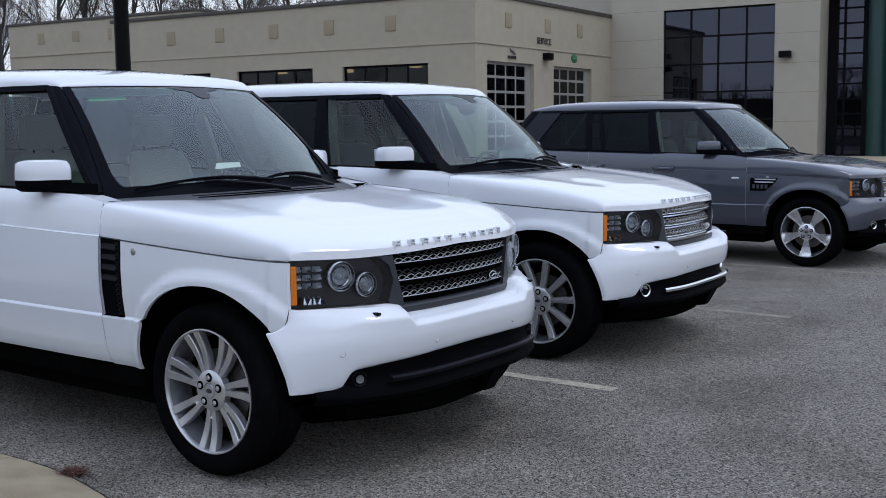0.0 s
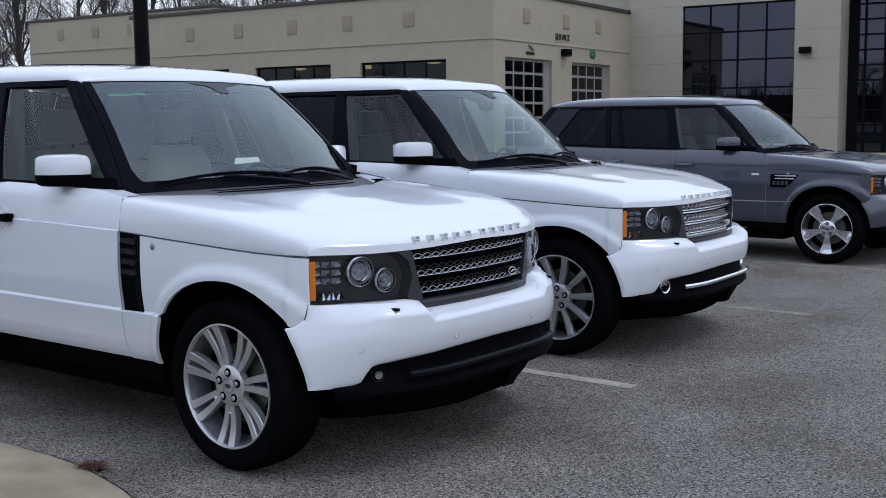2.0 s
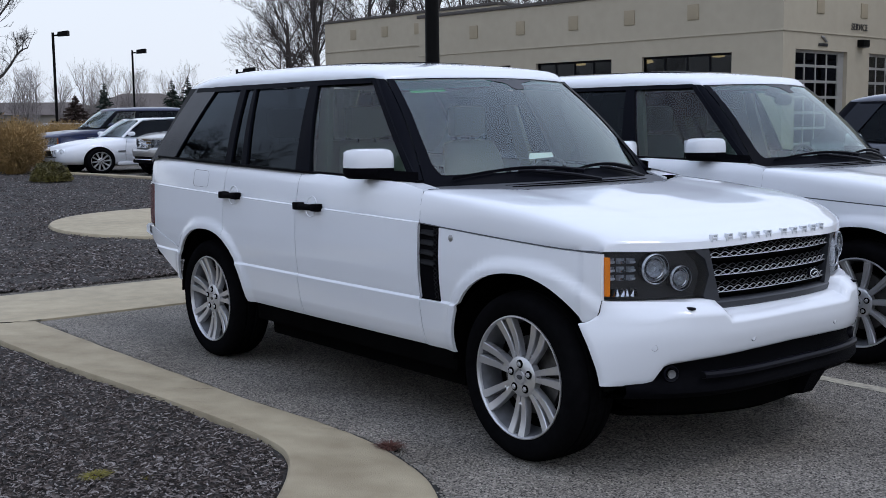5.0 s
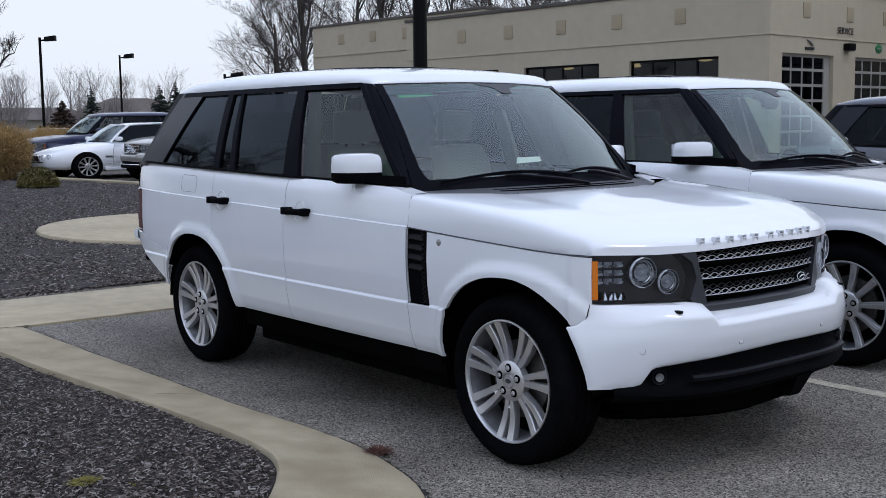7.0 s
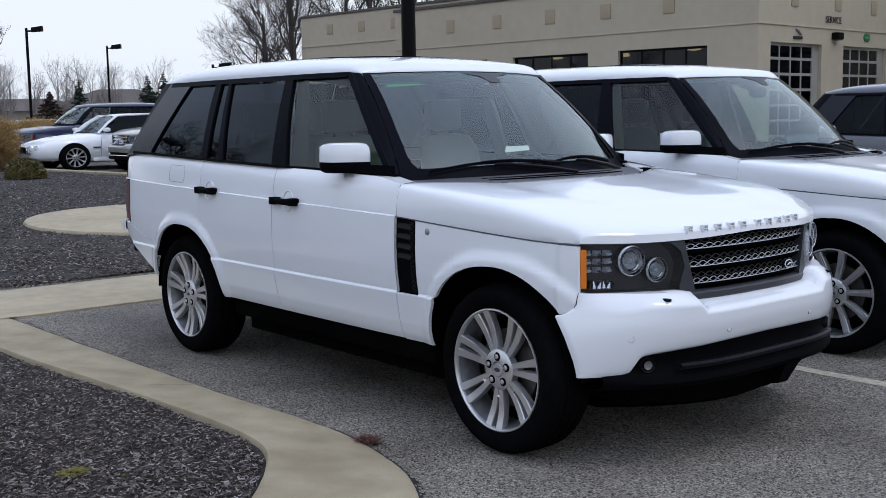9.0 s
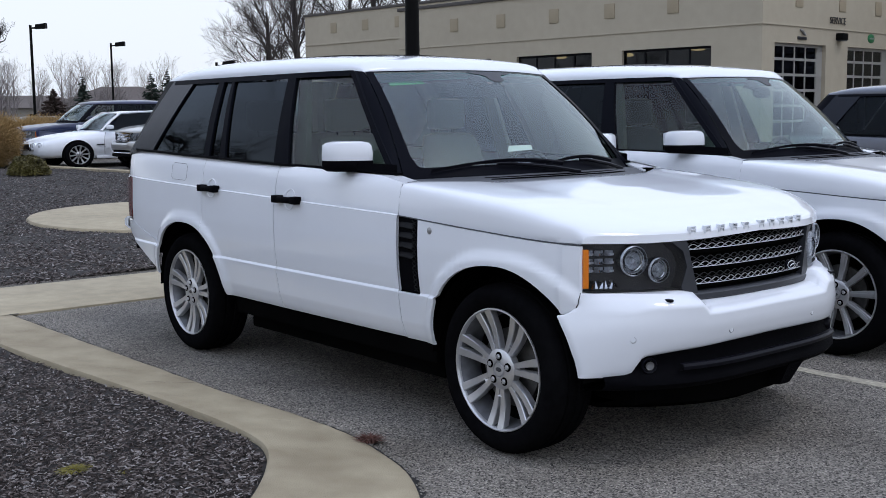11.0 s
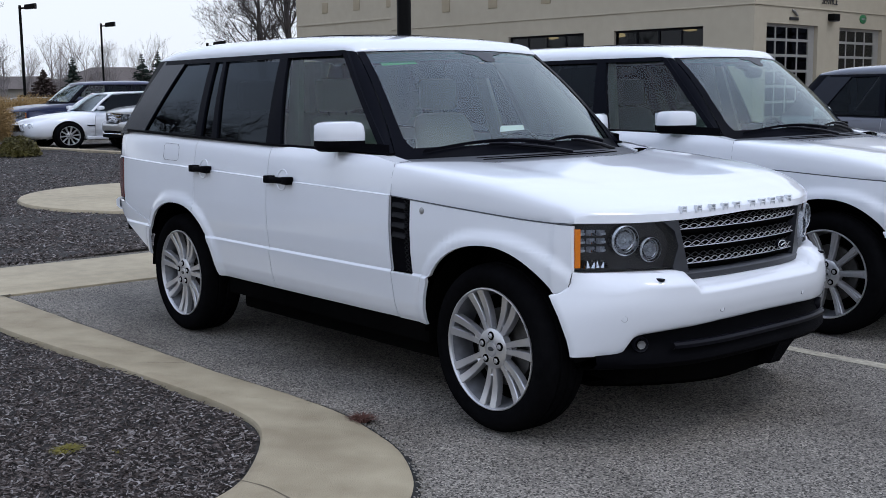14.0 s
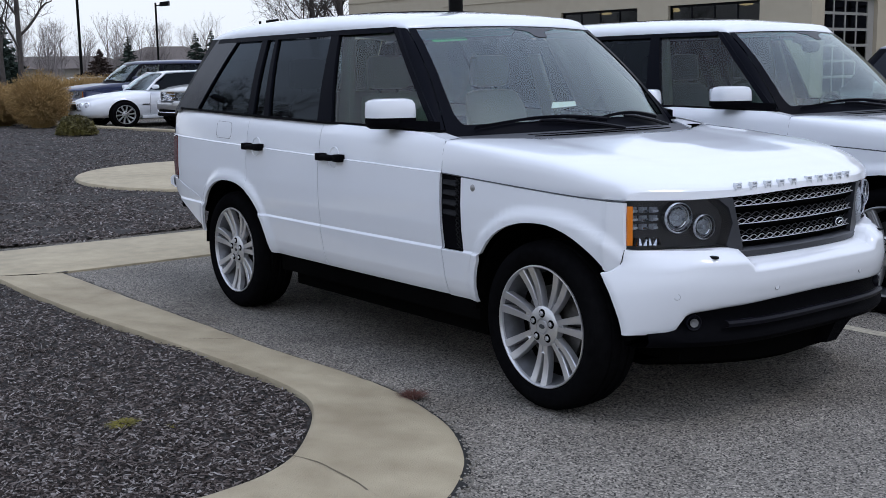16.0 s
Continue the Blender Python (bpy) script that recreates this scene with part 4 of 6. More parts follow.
        bmesh.ops.transform(bm, matrix=Matrix.Translation((bumper_at(.65, .452) - .008, sg * .65, .452)) @ Matrix.Rotation(sg * .5, 4, "Z") @ Matrix.Rotation(radians(-90), 4, "Z"), verts=bm.verts)
        bmesh.ops.scale(bm, vec=(1, 1.35, 1.35) if front != "dark" else (1, 1, 1), space=Matrix.Translation((-.7, -sg * .65, -.452)), verts=bm.verts)
        fog = part("fog_lamp", bm, "chrome" if front != "dark" else "black", car, "round fog lamp")
        if front == "dark":
            bm = bmesh.new()
            lathe(bm, [(.0005, -.012), (.008, -.008), (.014, .0), (.018, .010)], 12)
            bmesh.ops.transform(bm, matrix=Matrix.Translation((bumper_at(.65, .452) - .008, sg * .65, .452)) @ Matrix.Rotation(sg * .5, 4, "Z") @ Matrix.Rotation(radians(-90), 4, "Z"), verts=bm.verts)
            part("bulb_reflector", bm, "sign_grey", fog)
        if detail:
            for y, z, in ((.724, .563), (.294, .572)):
                bm = bmesh.new()
                lathe(bm, [(.0005, .0022), (.0105, .0018), (.0115, .0005), (.012, -.01)], 18)
                bmesh.ops.transform(bm, matrix=Matrix.Translation((bumper_at(y, z) - .001, sg * y, z)) @ Matrix.Rotation(sg * (.75 if y > .5 else .12), 4, "Z") @ Matrix.Rotation(radians(-90), 4, "Z"), verts=bm.verts)
                sensor = part("parking_sensor", bm, paint, car)
                bm = bmesh.new()
                lathe(bm, [(.0118, -.001), (.0122, .0014), (.0132, .0014), (.0136, -.001)], 18)
                bmesh.ops.transform(bm, matrix=Matrix.Translation((bumper_at(y, z) - .001, sg * y, z)) @ Matrix.Rotation(sg * (.75 if y > .5 else .12), 4, "Z") @ Matrix.Rotation(radians(-90), 4, "Z"), verts=bm.verts)
                part("sensor_ring", bm, "seam", sensor)
            bm = bmesh.new()
            box(bm, bumper_at(.58, .70) - .042, bumper_at(.58, .70) - .006, sg * .58 - .011, sg * .58 + .011, .708, .720, .005)
            part("washer_cap", bm, "black", car)
    # bonnet
    bm = bmesh.new()
    lat = [-1, -.9995, -.998, -.994, -.986, -.970, -.945, -.90, -.82, -.72, -.64, -.58, -.50, -.36, -.18, 0]
    hts = [0, .25, .46, .62, .745, .835, .885, .915, .94, .955, .962, .945, .945, .97, .995, 1.005]
    lat, hts = lat + [-v for v in lat[-2::-1]], hts + hts[-2::-1]
    us = span(0, .92, 26) + [.945, .965, .982, .993, .999, 1, 1, 1]
    drop = [0] * 27 + [.02, .06, .14, .26, .42, .60, .80, 1]
    rows = []
    for u, dr in zip(us, drop):
        r = []
        for s, h in zip(lat, hts):
            xr = hood_rear(s)
            x = xr + (nose(.83 * s) - xr) * u
            zc = crease(x) if x < .44 else crease(.44)
            zt = lerp(((-.65, 1.172), (-.3, 1.146), (0, 1.116), (.3, 1.078), (.5, 1.048), (.69, 1.030)), x)
            z = zc + (zt - zc) * h
            lean = min(1, max(0, (abs(s) - .35) / .5))
            dr = dr + (max(dr, lerp(((.66, 0), (.78, .06), (.86, .16), (.92, .28), (.965, .42), (.993, .60), (1, .66)), u)) - dr) * lean * lean * (3 - 2 * lean)
            z = z - (z - lerp(((0, .956), (.12, .953), (.45, .944), (.75, .939), (1, .944)), abs(s))) * dr
            w = (plan(x) - .014) if x < .36 else lerp(((.36, plan(.359) - .012), (.438, .830)), x)
            y = s * w
            f = min(1, max(0, (-.12 - x) / .40))
            y = math.copysign(abs(y) * (1 - f) + min(abs(y), side(x, z) - .001) * f, y)
            if u > .92:
                y = s * (w + (.83 - w) * (u - .92) / .08)
                x = x - .012 * (1 - dr) * (1 if u >= .999 else 0)
            r.append((x, y, z))
        rows.append(r)
    grid(bm, rows)
    hood = part("bonnet", flange(bm, (-.010, 0, -.003)), paint, car, "clamshell bonnet with raised edges")
    if detail:
        for g in (0, 1):
            for i in range(5):
                y = -.40 + .078 * i + (.44 if g else 0) - (.02 if g else 0)
                bm = bmesh.new()
                x0, x1 = nose(y) - .018, nose(y) - .0005
                for a, b, c, d in ((-.018, -.0125, .968, .998), (.0125, .018, .968, .998), (-.0127, .0127, .980, .985), (-.0127, .0127, .993, .998)):
                    box(bm, x0, x1, y + a, y + b, c, d, .001)
                part("nameplate_block", bm, "badge_silver", hood, "raised grey nameplate piece")
    bm = bmesh.new()
    rows = []
    for t in span(-1.05, 1.05, 22):
        b = screen_base(t)
        xr = hood_rear(t)
        rows.append([b + Vector((-.05, 0, .03)), b + Vector((.0, 0, .004)), Vector((b.x * .5 + xr * .5, b.y, 1.150)), Vector((xr + .02, b.y, 1.140 - .10 * max(0, abs(t) - .80)))])
    grid(bm, rows)
    cowl = part("cowl", flange(bm, (0, 0, -.03)), "cowl", car, "dark cowl panel below the windscreen")
    for o in (.05, .10):
        bm = bmesh.new()
        tube(bm, [screen_base(t) + Vector((o, 0, .001 - o * .09)) for t in span(-.60, .60, 14)], .0035, 5)
        part("cowl_slat", bm, "plastic", cowl)
    # windscreen and wipers
    bm = bmesh.new()
    grid(bm, [[screen_at(t, f) for t in span(-1, 1, 20)] for f in span(0, 1, 10)])
    part("windscreen", bm, "screen", car, "curved windscreen reflecting the grey sky")
    bm = bmesh.new()
    grid(bm, [[screen_at(t, f, -.006) for t in span(-.95, .95, 16)] for f in span(.87, .985, 3)])
    part("shade_band", bm, "shade_band", car, "green tinted shade band")
    # sensor patch laid outside the glass; the pane's sky sheen is put into its grey
    bm = bmesh.new()
    grid(bm, [[screen_at(t, f, .002) for t in span(.14 - w, .14 + w, 8)] for f, w in ((.865, .045), (.89, .075), (.925, .085), (.945, .12), (.965, .22), (.984, .30))])
    part("sensor_shield", bm, "cowl", car, "sensor patch at the top of the windscreen, glass sheen in its grey")
    for f0, f1 in ((0, .085), (.985, 1)):
        bm = bmesh.new()
        grid(bm, [[screen_at(t, f, .003) for t in span(-1, 1, 20)] for f in span(f0, f1, 3)])
        part("screen_border", bm, "frit", car)
    for t0, t1, f1 in ((.02, -.86, .045), (.62, -.12, .05)):
        bm = bmesh.new()
        tube(bm, [screen_at(t0 + .12, -.02, .02), screen_at(t0 + (t1 - t0) * .12, .02, .026), screen_at(t0 + (t1 - t0) * .45, .065, .026), screen_at(t1 * .55 + t0 * .45, .07, .024)], [.011, .010, .008, .006], 7)
        w = part("wiper", bm, "black", car)
        bm = bmesh.new()
        rows = []
        for k in span(0, 1, 12):
            p = screen_at(t0 + (t1 - t0) * k, .05 + .05 * math.sin(math.pi * k) + (f1 - .05) * k, .012)
            rows.append([p + Vector((.0, 0, -.004)), p + Vector((.012, 0, .020 * (1 - .6 * k))), p + Vector((.018, 0, .012)), p + Vector((.012, 0, -.004))])
        vs = grid(bm, rows, close=True)
        bm.faces.new(vs[0]), bm.faces.new(vs[-1])
        part("wiper_blade", bm, "black", w)
    # roof
    bm = bmesh.new()
    lat = [-1, -.998, -.985, -.96, -.92, -.84, -.7, -.5, -.25, 0]
    hts = [0, .18, .38, .55, .68, .80, .89, .95, .985, 1]
    lat, hts = lat + [-v for v in lat[-2::-1]], hts + hts[-2::-1]
    rows = []
    for u in [0, .002, .005, .010, .016, .025, .04, .08] + span(.12, 1, 16):
        r = []
        for s, h in zip(lat, hts):
            x0 = screen_head(s).x - .004
            x = x0 + (-3.49 - x0) * u
            hw = lerp(((-3.49, .700), (-3.15, .728), (-1.75, .737), (-1.6, .727), (-1.42, .695), (-1.36, .676), (-1.30, .650), (-1.1, .64)), x)
            ze = lerp(((-3.49, 1.690), (-3.15, 1.703), (-2.2, 1.704), (-1.5, 1.700), (-1.3, 1.692), (-1.2, 1.684)), x)
            top = lerp(((-3.49, .040), (-3.32, .078), (-2.8, .100), (-2.0, .095), (-1.6, .080), (-1.4, .070), (-1.28, .060), (-1.21, .050), (-1.17, .034)), x)
            full = ze + .004 + top * h + lerp(((-1.6, .016), (-1.2, .004)), x) * (1 - s * s)
            k = min(1, (x0 - x) / .06) ** .6
            r.append((x, s * hw, (screen_head(s).z + .005) * (1 - k) + full * k))
        rows.append(r)
    grid(bm, rows)
    roof = part("roof", flange(bm, (0, 0, -.016)), paint, car, "gently domed roof panel")
    bm = bmesh.new()
    grid(bm, [[(x, y, 1.711 + lerp(((-2.8, .100), (-2.0, .095), (-1.6, .080)), x) * lerp(((0, 1), (.25, .985), (.5, .95), (.7, .89)), abs(y) / .735) + .016 * (1 - (y / .735) ** 2)) for y in span(-.38, .38, 6)] for x in span(-2.35, -1.70, 6)])
    part("sunroof", flange(bm, (0, 0, -.02)), "black", roof, "dark glass sunroof panel")
    # front bumper
    bm = bmesh.new()
    rows = []
    for t in sorted(set(span(-1, 1, 64) + [.80, -.80, .775, -.775, .985, -.985])):
        a = abs(t) * .905
        zb = lerp(((0, .522), (.29, .518), (.55, .505), (.675, .492), (.70, .478), (.715, .455), (.735, .42), (.75, .405), (1, .402)), a)
        zt = lerp(((0, .692), (.40, .691), (.432, .693), (.47, .738), (.6, .740), (.80, .743), (1, .746)), a)
        r = []
        for g in (0, .03, .08, .2, .35, .5, .62, .70, .735, .75, .76, .77, .78, .80, .82, .84, .87, .90, .93, .96, .985, 1.0, 1.03):
            z = zb + (zt - .008 - zb) * min(g, 1)
            inset = lerp(((0, .014), (.03, .005), (.08, .001), (.2, 0), (.78, 0), (.82, .002), (.87, .010), (.93, .027), (.96, .038), (.985, .050), (1, .060), (1.03, .1)), g)
            y = t * bumper_end(z)
            x = bumper_at(y, z) - inset * min(1, max(0, (1 - abs(t)) * 9))
            if g == 1:
                z = zt - .003
            if g > 1:
                z, x = zt, min(x, nose(y) - .02) if abs(t) < .95 else x - .004
            r.append((x, y, z))
        rows.append(r)
    grid(bm, rows)
    part("front_bumper", flange(bm, (-.012, 0, 0)), paint, car, "deep body-coloured front bumper with a stepped lower edge")
    bm = bmesh.new()
    grid(bm, [[(bumper_x(.80 * t) - i, .80 * t, z) for t in span(-1, 1, 24)] for z, i in ((.54, .05), (.46, .06), (.425, .04), (.40, .015), (.375, .010), (.352, .03), (.338, .10), (.335, .3))])
    val = part("lower_valance", bm, "plastic", car, "black lower valance and intake")
    bm = bmesh.new()
    grid(bm, [[(bumper_x(y) + o, y, z) for y in span(-.545, .545, 20)] for z, o in ((.428, -.02), (.432, .0), (.446, .004), (.456, -.004), (.458, -.02))])
    part("trim_strip", bm, "black" if front == "dark" else "chrome", val, "slim trim strip across the intake")
    bm = bmesh.new()
    hull8(bm, [(.60, .15, .238), (.71, .15, .255), (.71, .225, .255), (.60, .225, .238)], [(.56, .135, .36), (.765, .135, .36), (.765, .245, .36), (.56, .245, .36)])
    part("towing_eye_cover", bm, "plastic", val)
    grille(car, front)
    # rear end
    bm = bmesh.new()
    grid(bm, [[(-3.965 - .02 * (1 - t * t), .765 * t, z) for t in span(-1, 1, 8)] for z in (.60, .80, 1.0, 1.23)])
    tail = part("tailgate", flange(bm, (.05, 0, 0)), paint, car)
    bm = bmesh.new()
    grid(bm, [[Vector((-3.93 + .43 * f - .02 * (1 - t * t), t * (.80 - .12 * f), 1.22 + .49 * f)) for t in span(-1, 1, 8)] for f in span(0, 1, 5)])
    part("rear_screen", bm, "privacy", tail, "dark rear window")
    for sg in (-1, 1):
        bm = bmesh.new()
        grid(bm, [[Vector((-3.93 + .43 * f, sg * (.80 - .12 * f), 1.20 + .50 * f)), Vector((-3.80 + .34 * f, sg * (.865 - .15 * f), 1.225 + .475 * f)), Vector((-3.62 + .27 * f, sg * (.892 - .175 * f), 1.23 + .47 * f))] for f in span(0, 1, 5)])
        part("d_pillar", bm, "frit", car)
    bm = bmesh.new()
    grid(bm, [[(-4.03 + .02 * t * t - i, .84 * t, z) for t in span(-1, 1, 10)] for z, i in ((.69, -.10), (.71, -.02), (.755, -.02), (.775, -.07))])
    part("rear_bumper", flange(bm, (.06, 0, 0)), paint, car)
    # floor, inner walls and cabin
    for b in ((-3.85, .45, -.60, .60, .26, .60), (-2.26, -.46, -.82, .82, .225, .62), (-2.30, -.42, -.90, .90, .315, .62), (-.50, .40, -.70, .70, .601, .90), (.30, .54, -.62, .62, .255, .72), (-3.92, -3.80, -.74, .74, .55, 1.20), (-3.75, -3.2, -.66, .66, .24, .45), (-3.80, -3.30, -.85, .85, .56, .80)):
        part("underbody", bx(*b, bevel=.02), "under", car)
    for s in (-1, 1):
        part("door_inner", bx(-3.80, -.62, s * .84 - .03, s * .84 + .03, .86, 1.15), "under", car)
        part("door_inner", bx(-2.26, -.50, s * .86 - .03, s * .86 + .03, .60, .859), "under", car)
    # tapering black tray, added to stand in for the shadow under the nose
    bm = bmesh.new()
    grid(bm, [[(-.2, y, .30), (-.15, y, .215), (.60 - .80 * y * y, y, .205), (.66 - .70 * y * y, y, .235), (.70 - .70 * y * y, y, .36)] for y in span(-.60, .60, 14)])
    part("shade_tray", flange(bm, (0, 0, .02)), "under", car)
    for x in (-2.9, -.0):
        part("axle", tube(bmesh.new(), [(x, -.75, .37), (x, .75, .37)], .06, 8), "under", car)
    bm = bmesh.new()
    rows = []
    for t in span(-1, 1, 12):
        rows.append([(-.60 + .1 * (1 - t * t), .84 * t, 1.10), (-.72 + .1 * (1 - t * t), .84 * t, 1.125), (-.98 + .05 * abs(t) - (.05 if .2 < t < .75 else 0), .84 * t, 1.11 + (.03 if .2 < t < .75 else 0)), (-1.03, .84 * t, 1.04), (-.98, .84 * t, .80)])
    grid(bm, rows)
    dash = part("dashboard", bm, "dash", car, "dark dashboard under the windscreen")
    bm = bmesh.new()
    ring = [(-1.12 - .07 * math.sin(a) * .4 + 0, .37 + .19 * math.cos(a), 1.08 + .18 * math.sin(a)) for a in (2 * math.pi * k / 28 for k in range(29))]
    tube(bm, ring, .014, 8)
    for a in (.2, math.pi - .2, -math.pi / 2):
        tube(bm, [(-1.10, .37, 1.07), (-1.12 - .028 * math.sin(a), .37 + .18 * math.cos(a), 1.08 + .17 * math.sin(a))], .016, 6)
    part("steering_wheel", bm, "dash", car, "dark steering wheel")
    for y in (-.38, .38):
        seat(car, -1.72, y, leather)
    seat(car, -2.62, 0, leather, True)
    bm = bmesh.new()
    grid(bm, [[(x, y, 1.69 + .045 * (1 - (y / .7) ** 2) - (.03 if x > -1.5 else 0)) for y in span(-.66, .66, 6)] for x in (-3.4, -2.4, -1.6, -1.36)])
    part("headlining", bm, "lining", car)
    for sg in (-1, 1):
        bm = bmesh.new()
        hull8(bm, [(-1.76, sg * .84, .9), (-1.62, sg * .84, .9), (-1.62, sg * .80, .9), (-1.76, sg * .80, .9)], [(-1.87, sg * .68, 1.69), (-1.80, sg * .68, 1.69), (-1.80, sg * .65, 1.69), (-1.87, sg * .65, 1.69)])
        part("pillar_trim", bm, "seat", car, "pale inner pillar trim")
        bm = bmesh.new()
        box(bm, -2.5, -.65, sg * .80 - .02, sg * .80 + .02, .65, 1.12, .01)
        part("door_card", bm, leather, car)
    bm = bmesh.new()
    rows = []
    for k, (y, g) in enumerate(((-.115, .3), (-.105, .75), (-.07, 1), (0, 1.05), (.07, 1), (.105, .75), (.115, .3))):
        rows.append([(-1.14 - .10 * y + .022 * g * math.cos(a), .09 + y, 1.590 + .038 * g * math.sin(a)) for a in (2 * math.pi * j / 12 for j in range(12))])
    vs = grid(bm, rows, close=True)
    bm.faces.new(vs[0]), bm.faces.new(vs[-1])
    tube(bm, [(-1.15, .08, 1.60), (-1.19, .05, 1.64), (-1.23, .03, 1.665)], [.022, .03, .045], 8)
    part("interior_mirror", bm, "under", car, "interior mirror on the windscreen")
    if front == "dark":
        bm = bmesh.new()
        v = [bm.verts.new(screen_at(t, f, -.012)) for t, f in ((-.31, .195), (-.10, .205), (-.085, .245), (-.27, .245))]
        bm.faces.new(v)
        part("paper_slip", bm, "paper", car, "white paper slip behind the windscreen")
        bm = bmesh.new()
        bm.faces.new([bm.verts.new(screen_at(t, f, -.01)) for t, f in ((-.86, .852), (-.58, .862), (-.58, .900), (-.86, .892))])
        part("tint_sticker", bm, "sticker_green", car, "small green sticker under the roof edge")
    return car


# ---- ground ----
def terrain(x):
    return 0.019 * max(0.0, min(-7.0 - x, 23.0))


def smooth_line(pts, n=8):
    """Points along a Catmull-Rom curve."""
    p = [Vector(q) for q in pts]
    p = [p[0] * 2 - p[1]] + p + [p[-1] * 2 - p[-2]]
    out = []
    for i in range(1, len(p) - 2):
        for k in range(n):
            t = k / n
            out.append(.5 * (2 * p[i] + (p[i + 1] - p[i - 1]) * t + (2 * p[i - 1] - 5 * p[i] + 4 * p[i + 1] - p[i + 2]) * t * t + (3 * p[i] - p[i - 1] - 3 * p[i + 1] + p[i + 2]) * t ** 3))
    return out + [p[-2]]


def inside(poly, x, y):
    c = False
    for i in range(len(poly)):
        (x0, y0), (x1, y1) = poly[i - 1], poly[i]
        if (y0 > y) != (y1 > y) and x < (x1 - x0) * (y - y0) / (y1 - y0) + x0:
            c = not c
    return c


bm = bmesh.new()
grid(bm, [[(x, y, terrain(x)) for y in (-1500, -300, -60, 0, 60, 300, 1500)] for x in (-1500, -300, -60, -45, -30, -25, -20, -12, -7, 0, 20, 100, 400, 1500)])
tagged(part("ground", bm, "asphalt", None, smooth=0), "worn grey asphalt of the parking lot", "ground", kind="structure")

OUTER = smooth_line([(-4.845, -1.372), (-3.6, -1.352), (-2.5, -1.326), (-1.7, -1.308), (-1.06, -1.262), (-.62, -1.262), (-.25, -1.325), (.02, -1.405), (.30, -1.56), (.48, -1.72), (.62, -1.90), (.74, -2.15), (.80, -2.5), (.82, -3.2), (.82, -9.0)])
INNER = smooth_line([(-4.845, -1.872), (-4.0, -1.862), (-3.16, -1.817), (-2.36, -1.742), (-1.65, -1.685), (-1.16, -1.656), (-.80, -1.668), (-.58, -1.723), (-.33, -1.876), (-.07, -2.104), (.045, -2.283), (.09, -2.445), (.11, -2.65), (.12, -3.2), (.12, -9.0)])
kerb = thing("kerb", (0, 0, 0), "tan concrete ribbon kerb curving round the mulch bed", "kerb", kind="structure")
cuts = [0, 18, 36, 104, len(OUTER) - 1]
for a, b in zip(cuts, cuts[1:]):
    bm = bmesh.new()
    rows = []
    for i in range(a, b + 1):
        o, q = OUTER[i].to_3d(), INNER[i].to_3d()
        along = (OUTER[min(i + 1, len(OUTER) - 1)] - OUTER[max(i - 1, 0)]).normalized().to_3d()
        nick = .020 * noise.noise(Vector((i * .7, 0, 3))) + .022 * max(0, noise.noise(Vector((i * 2.3, 0, 8))))
        sh = along * (.003 if i == a else -.003 if i == b else 0)
        o, q = o + sh, q + sh
        rows.append([o + Vector((0, 0, -.05)), o + (q - o) * (.004 + nick) + Vector((0, 0, .010)), o.lerp(q, .06) + Vector((0, 0, .016)), o.lerp(q, .5) + Vector((0, 0, .026)), o.lerp(q, .93) + Vector((0, 0, .046)), o.lerp(q, .985) + Vector((0, 0, .043)), q + Vector((0, 0, .030)), q + Vector((0, 0, -.05))])
    vs = grid(bm, rows)
    bm.faces.new(vs[0]), bm.faces.new(vs[-1][::-1])
    part("kerb_section", bm, "concrete", kerb, smooth=50)

# dirt-filled gap between kerb and asphalt
bm = bmesh.new()
rows = []
for i, o in enumerate(OUTER):
    for k in range(3):
        p = o.lerp(OUTER[min(i + 1, len(OUTER) - 1)], k / 3)
        d = (p - INNER[i]).normalized()
        w = .012 + .030 * max(0, noise.noise(Vector((p.x * 9, p.y * 9, 0)))) + .022 * noise.noise(Vector((p.x * 31, p.y * 31, 5)))
        rows.append([(p - d * .006).to_3d() + Vector((0, 0, .0115)), (p + d * max(.004, w)).to_3d() + Vector((0, 0, .0065))])
grid(bm, rows)
tagged(part("kerb_gap", bm, "joint", None), "dark dirt-filled gap along the concrete edge", "gap", kind="structure")
crack = smooth_line([(-.060, -2.125, .0), (.07, -2.075, .0), (.186, -2.063, .0), (.31, -2.055, 0), (.435, -2.065, .0), (.69, -2.06, 0)], 6)
bm = bmesh.new()
rows = []
for i, p in enumerate(crack):
    f = i / (len(crack) - 1)
    z = .046 - .034 * f + .003
    w = .0034 + .002 * noise.noise(p * 20)
    rows.append([p + Vector((0, -w, z)), p + Vector((0, w, z))])
grid(bm, rows)
tagged(part("kerb_joint", bm, "crack", None), "thin dirt-filled crack across the kerb", "crack", kind="structure")
bm = bmesh.new()
rows = []
for p in smooth_line([(-2.09, -1.585, .040), (-2.06, -1.52, .034), (-2.01, -1.43, .027), (-1.965, -1.36, .021)], 6):
    w = .004 + .002 * noise.noise(p * 14)
    rows.append([p + Vector((-w, 0, .002)), p + Vector((w, 0, .002))])
grid(bm, rows)
tagged(part("kerb_joint", bm, "crack", None), "faint stained crack across the kerb", "crack", kind="structure")

walk_way = thing("pavement", (0, 0, 0), "tan concrete walk behind the parking bays", "pavement", kind="structure")
for i in range(9):
    y0 = -14.0 + 5.0 * i
    part("slab", bx(-6.27, -4.87, y0 + .004, y0 + 4.996, -.1, .016, bevel=.006), "walk", walk_way)

bm = bmesh.new()
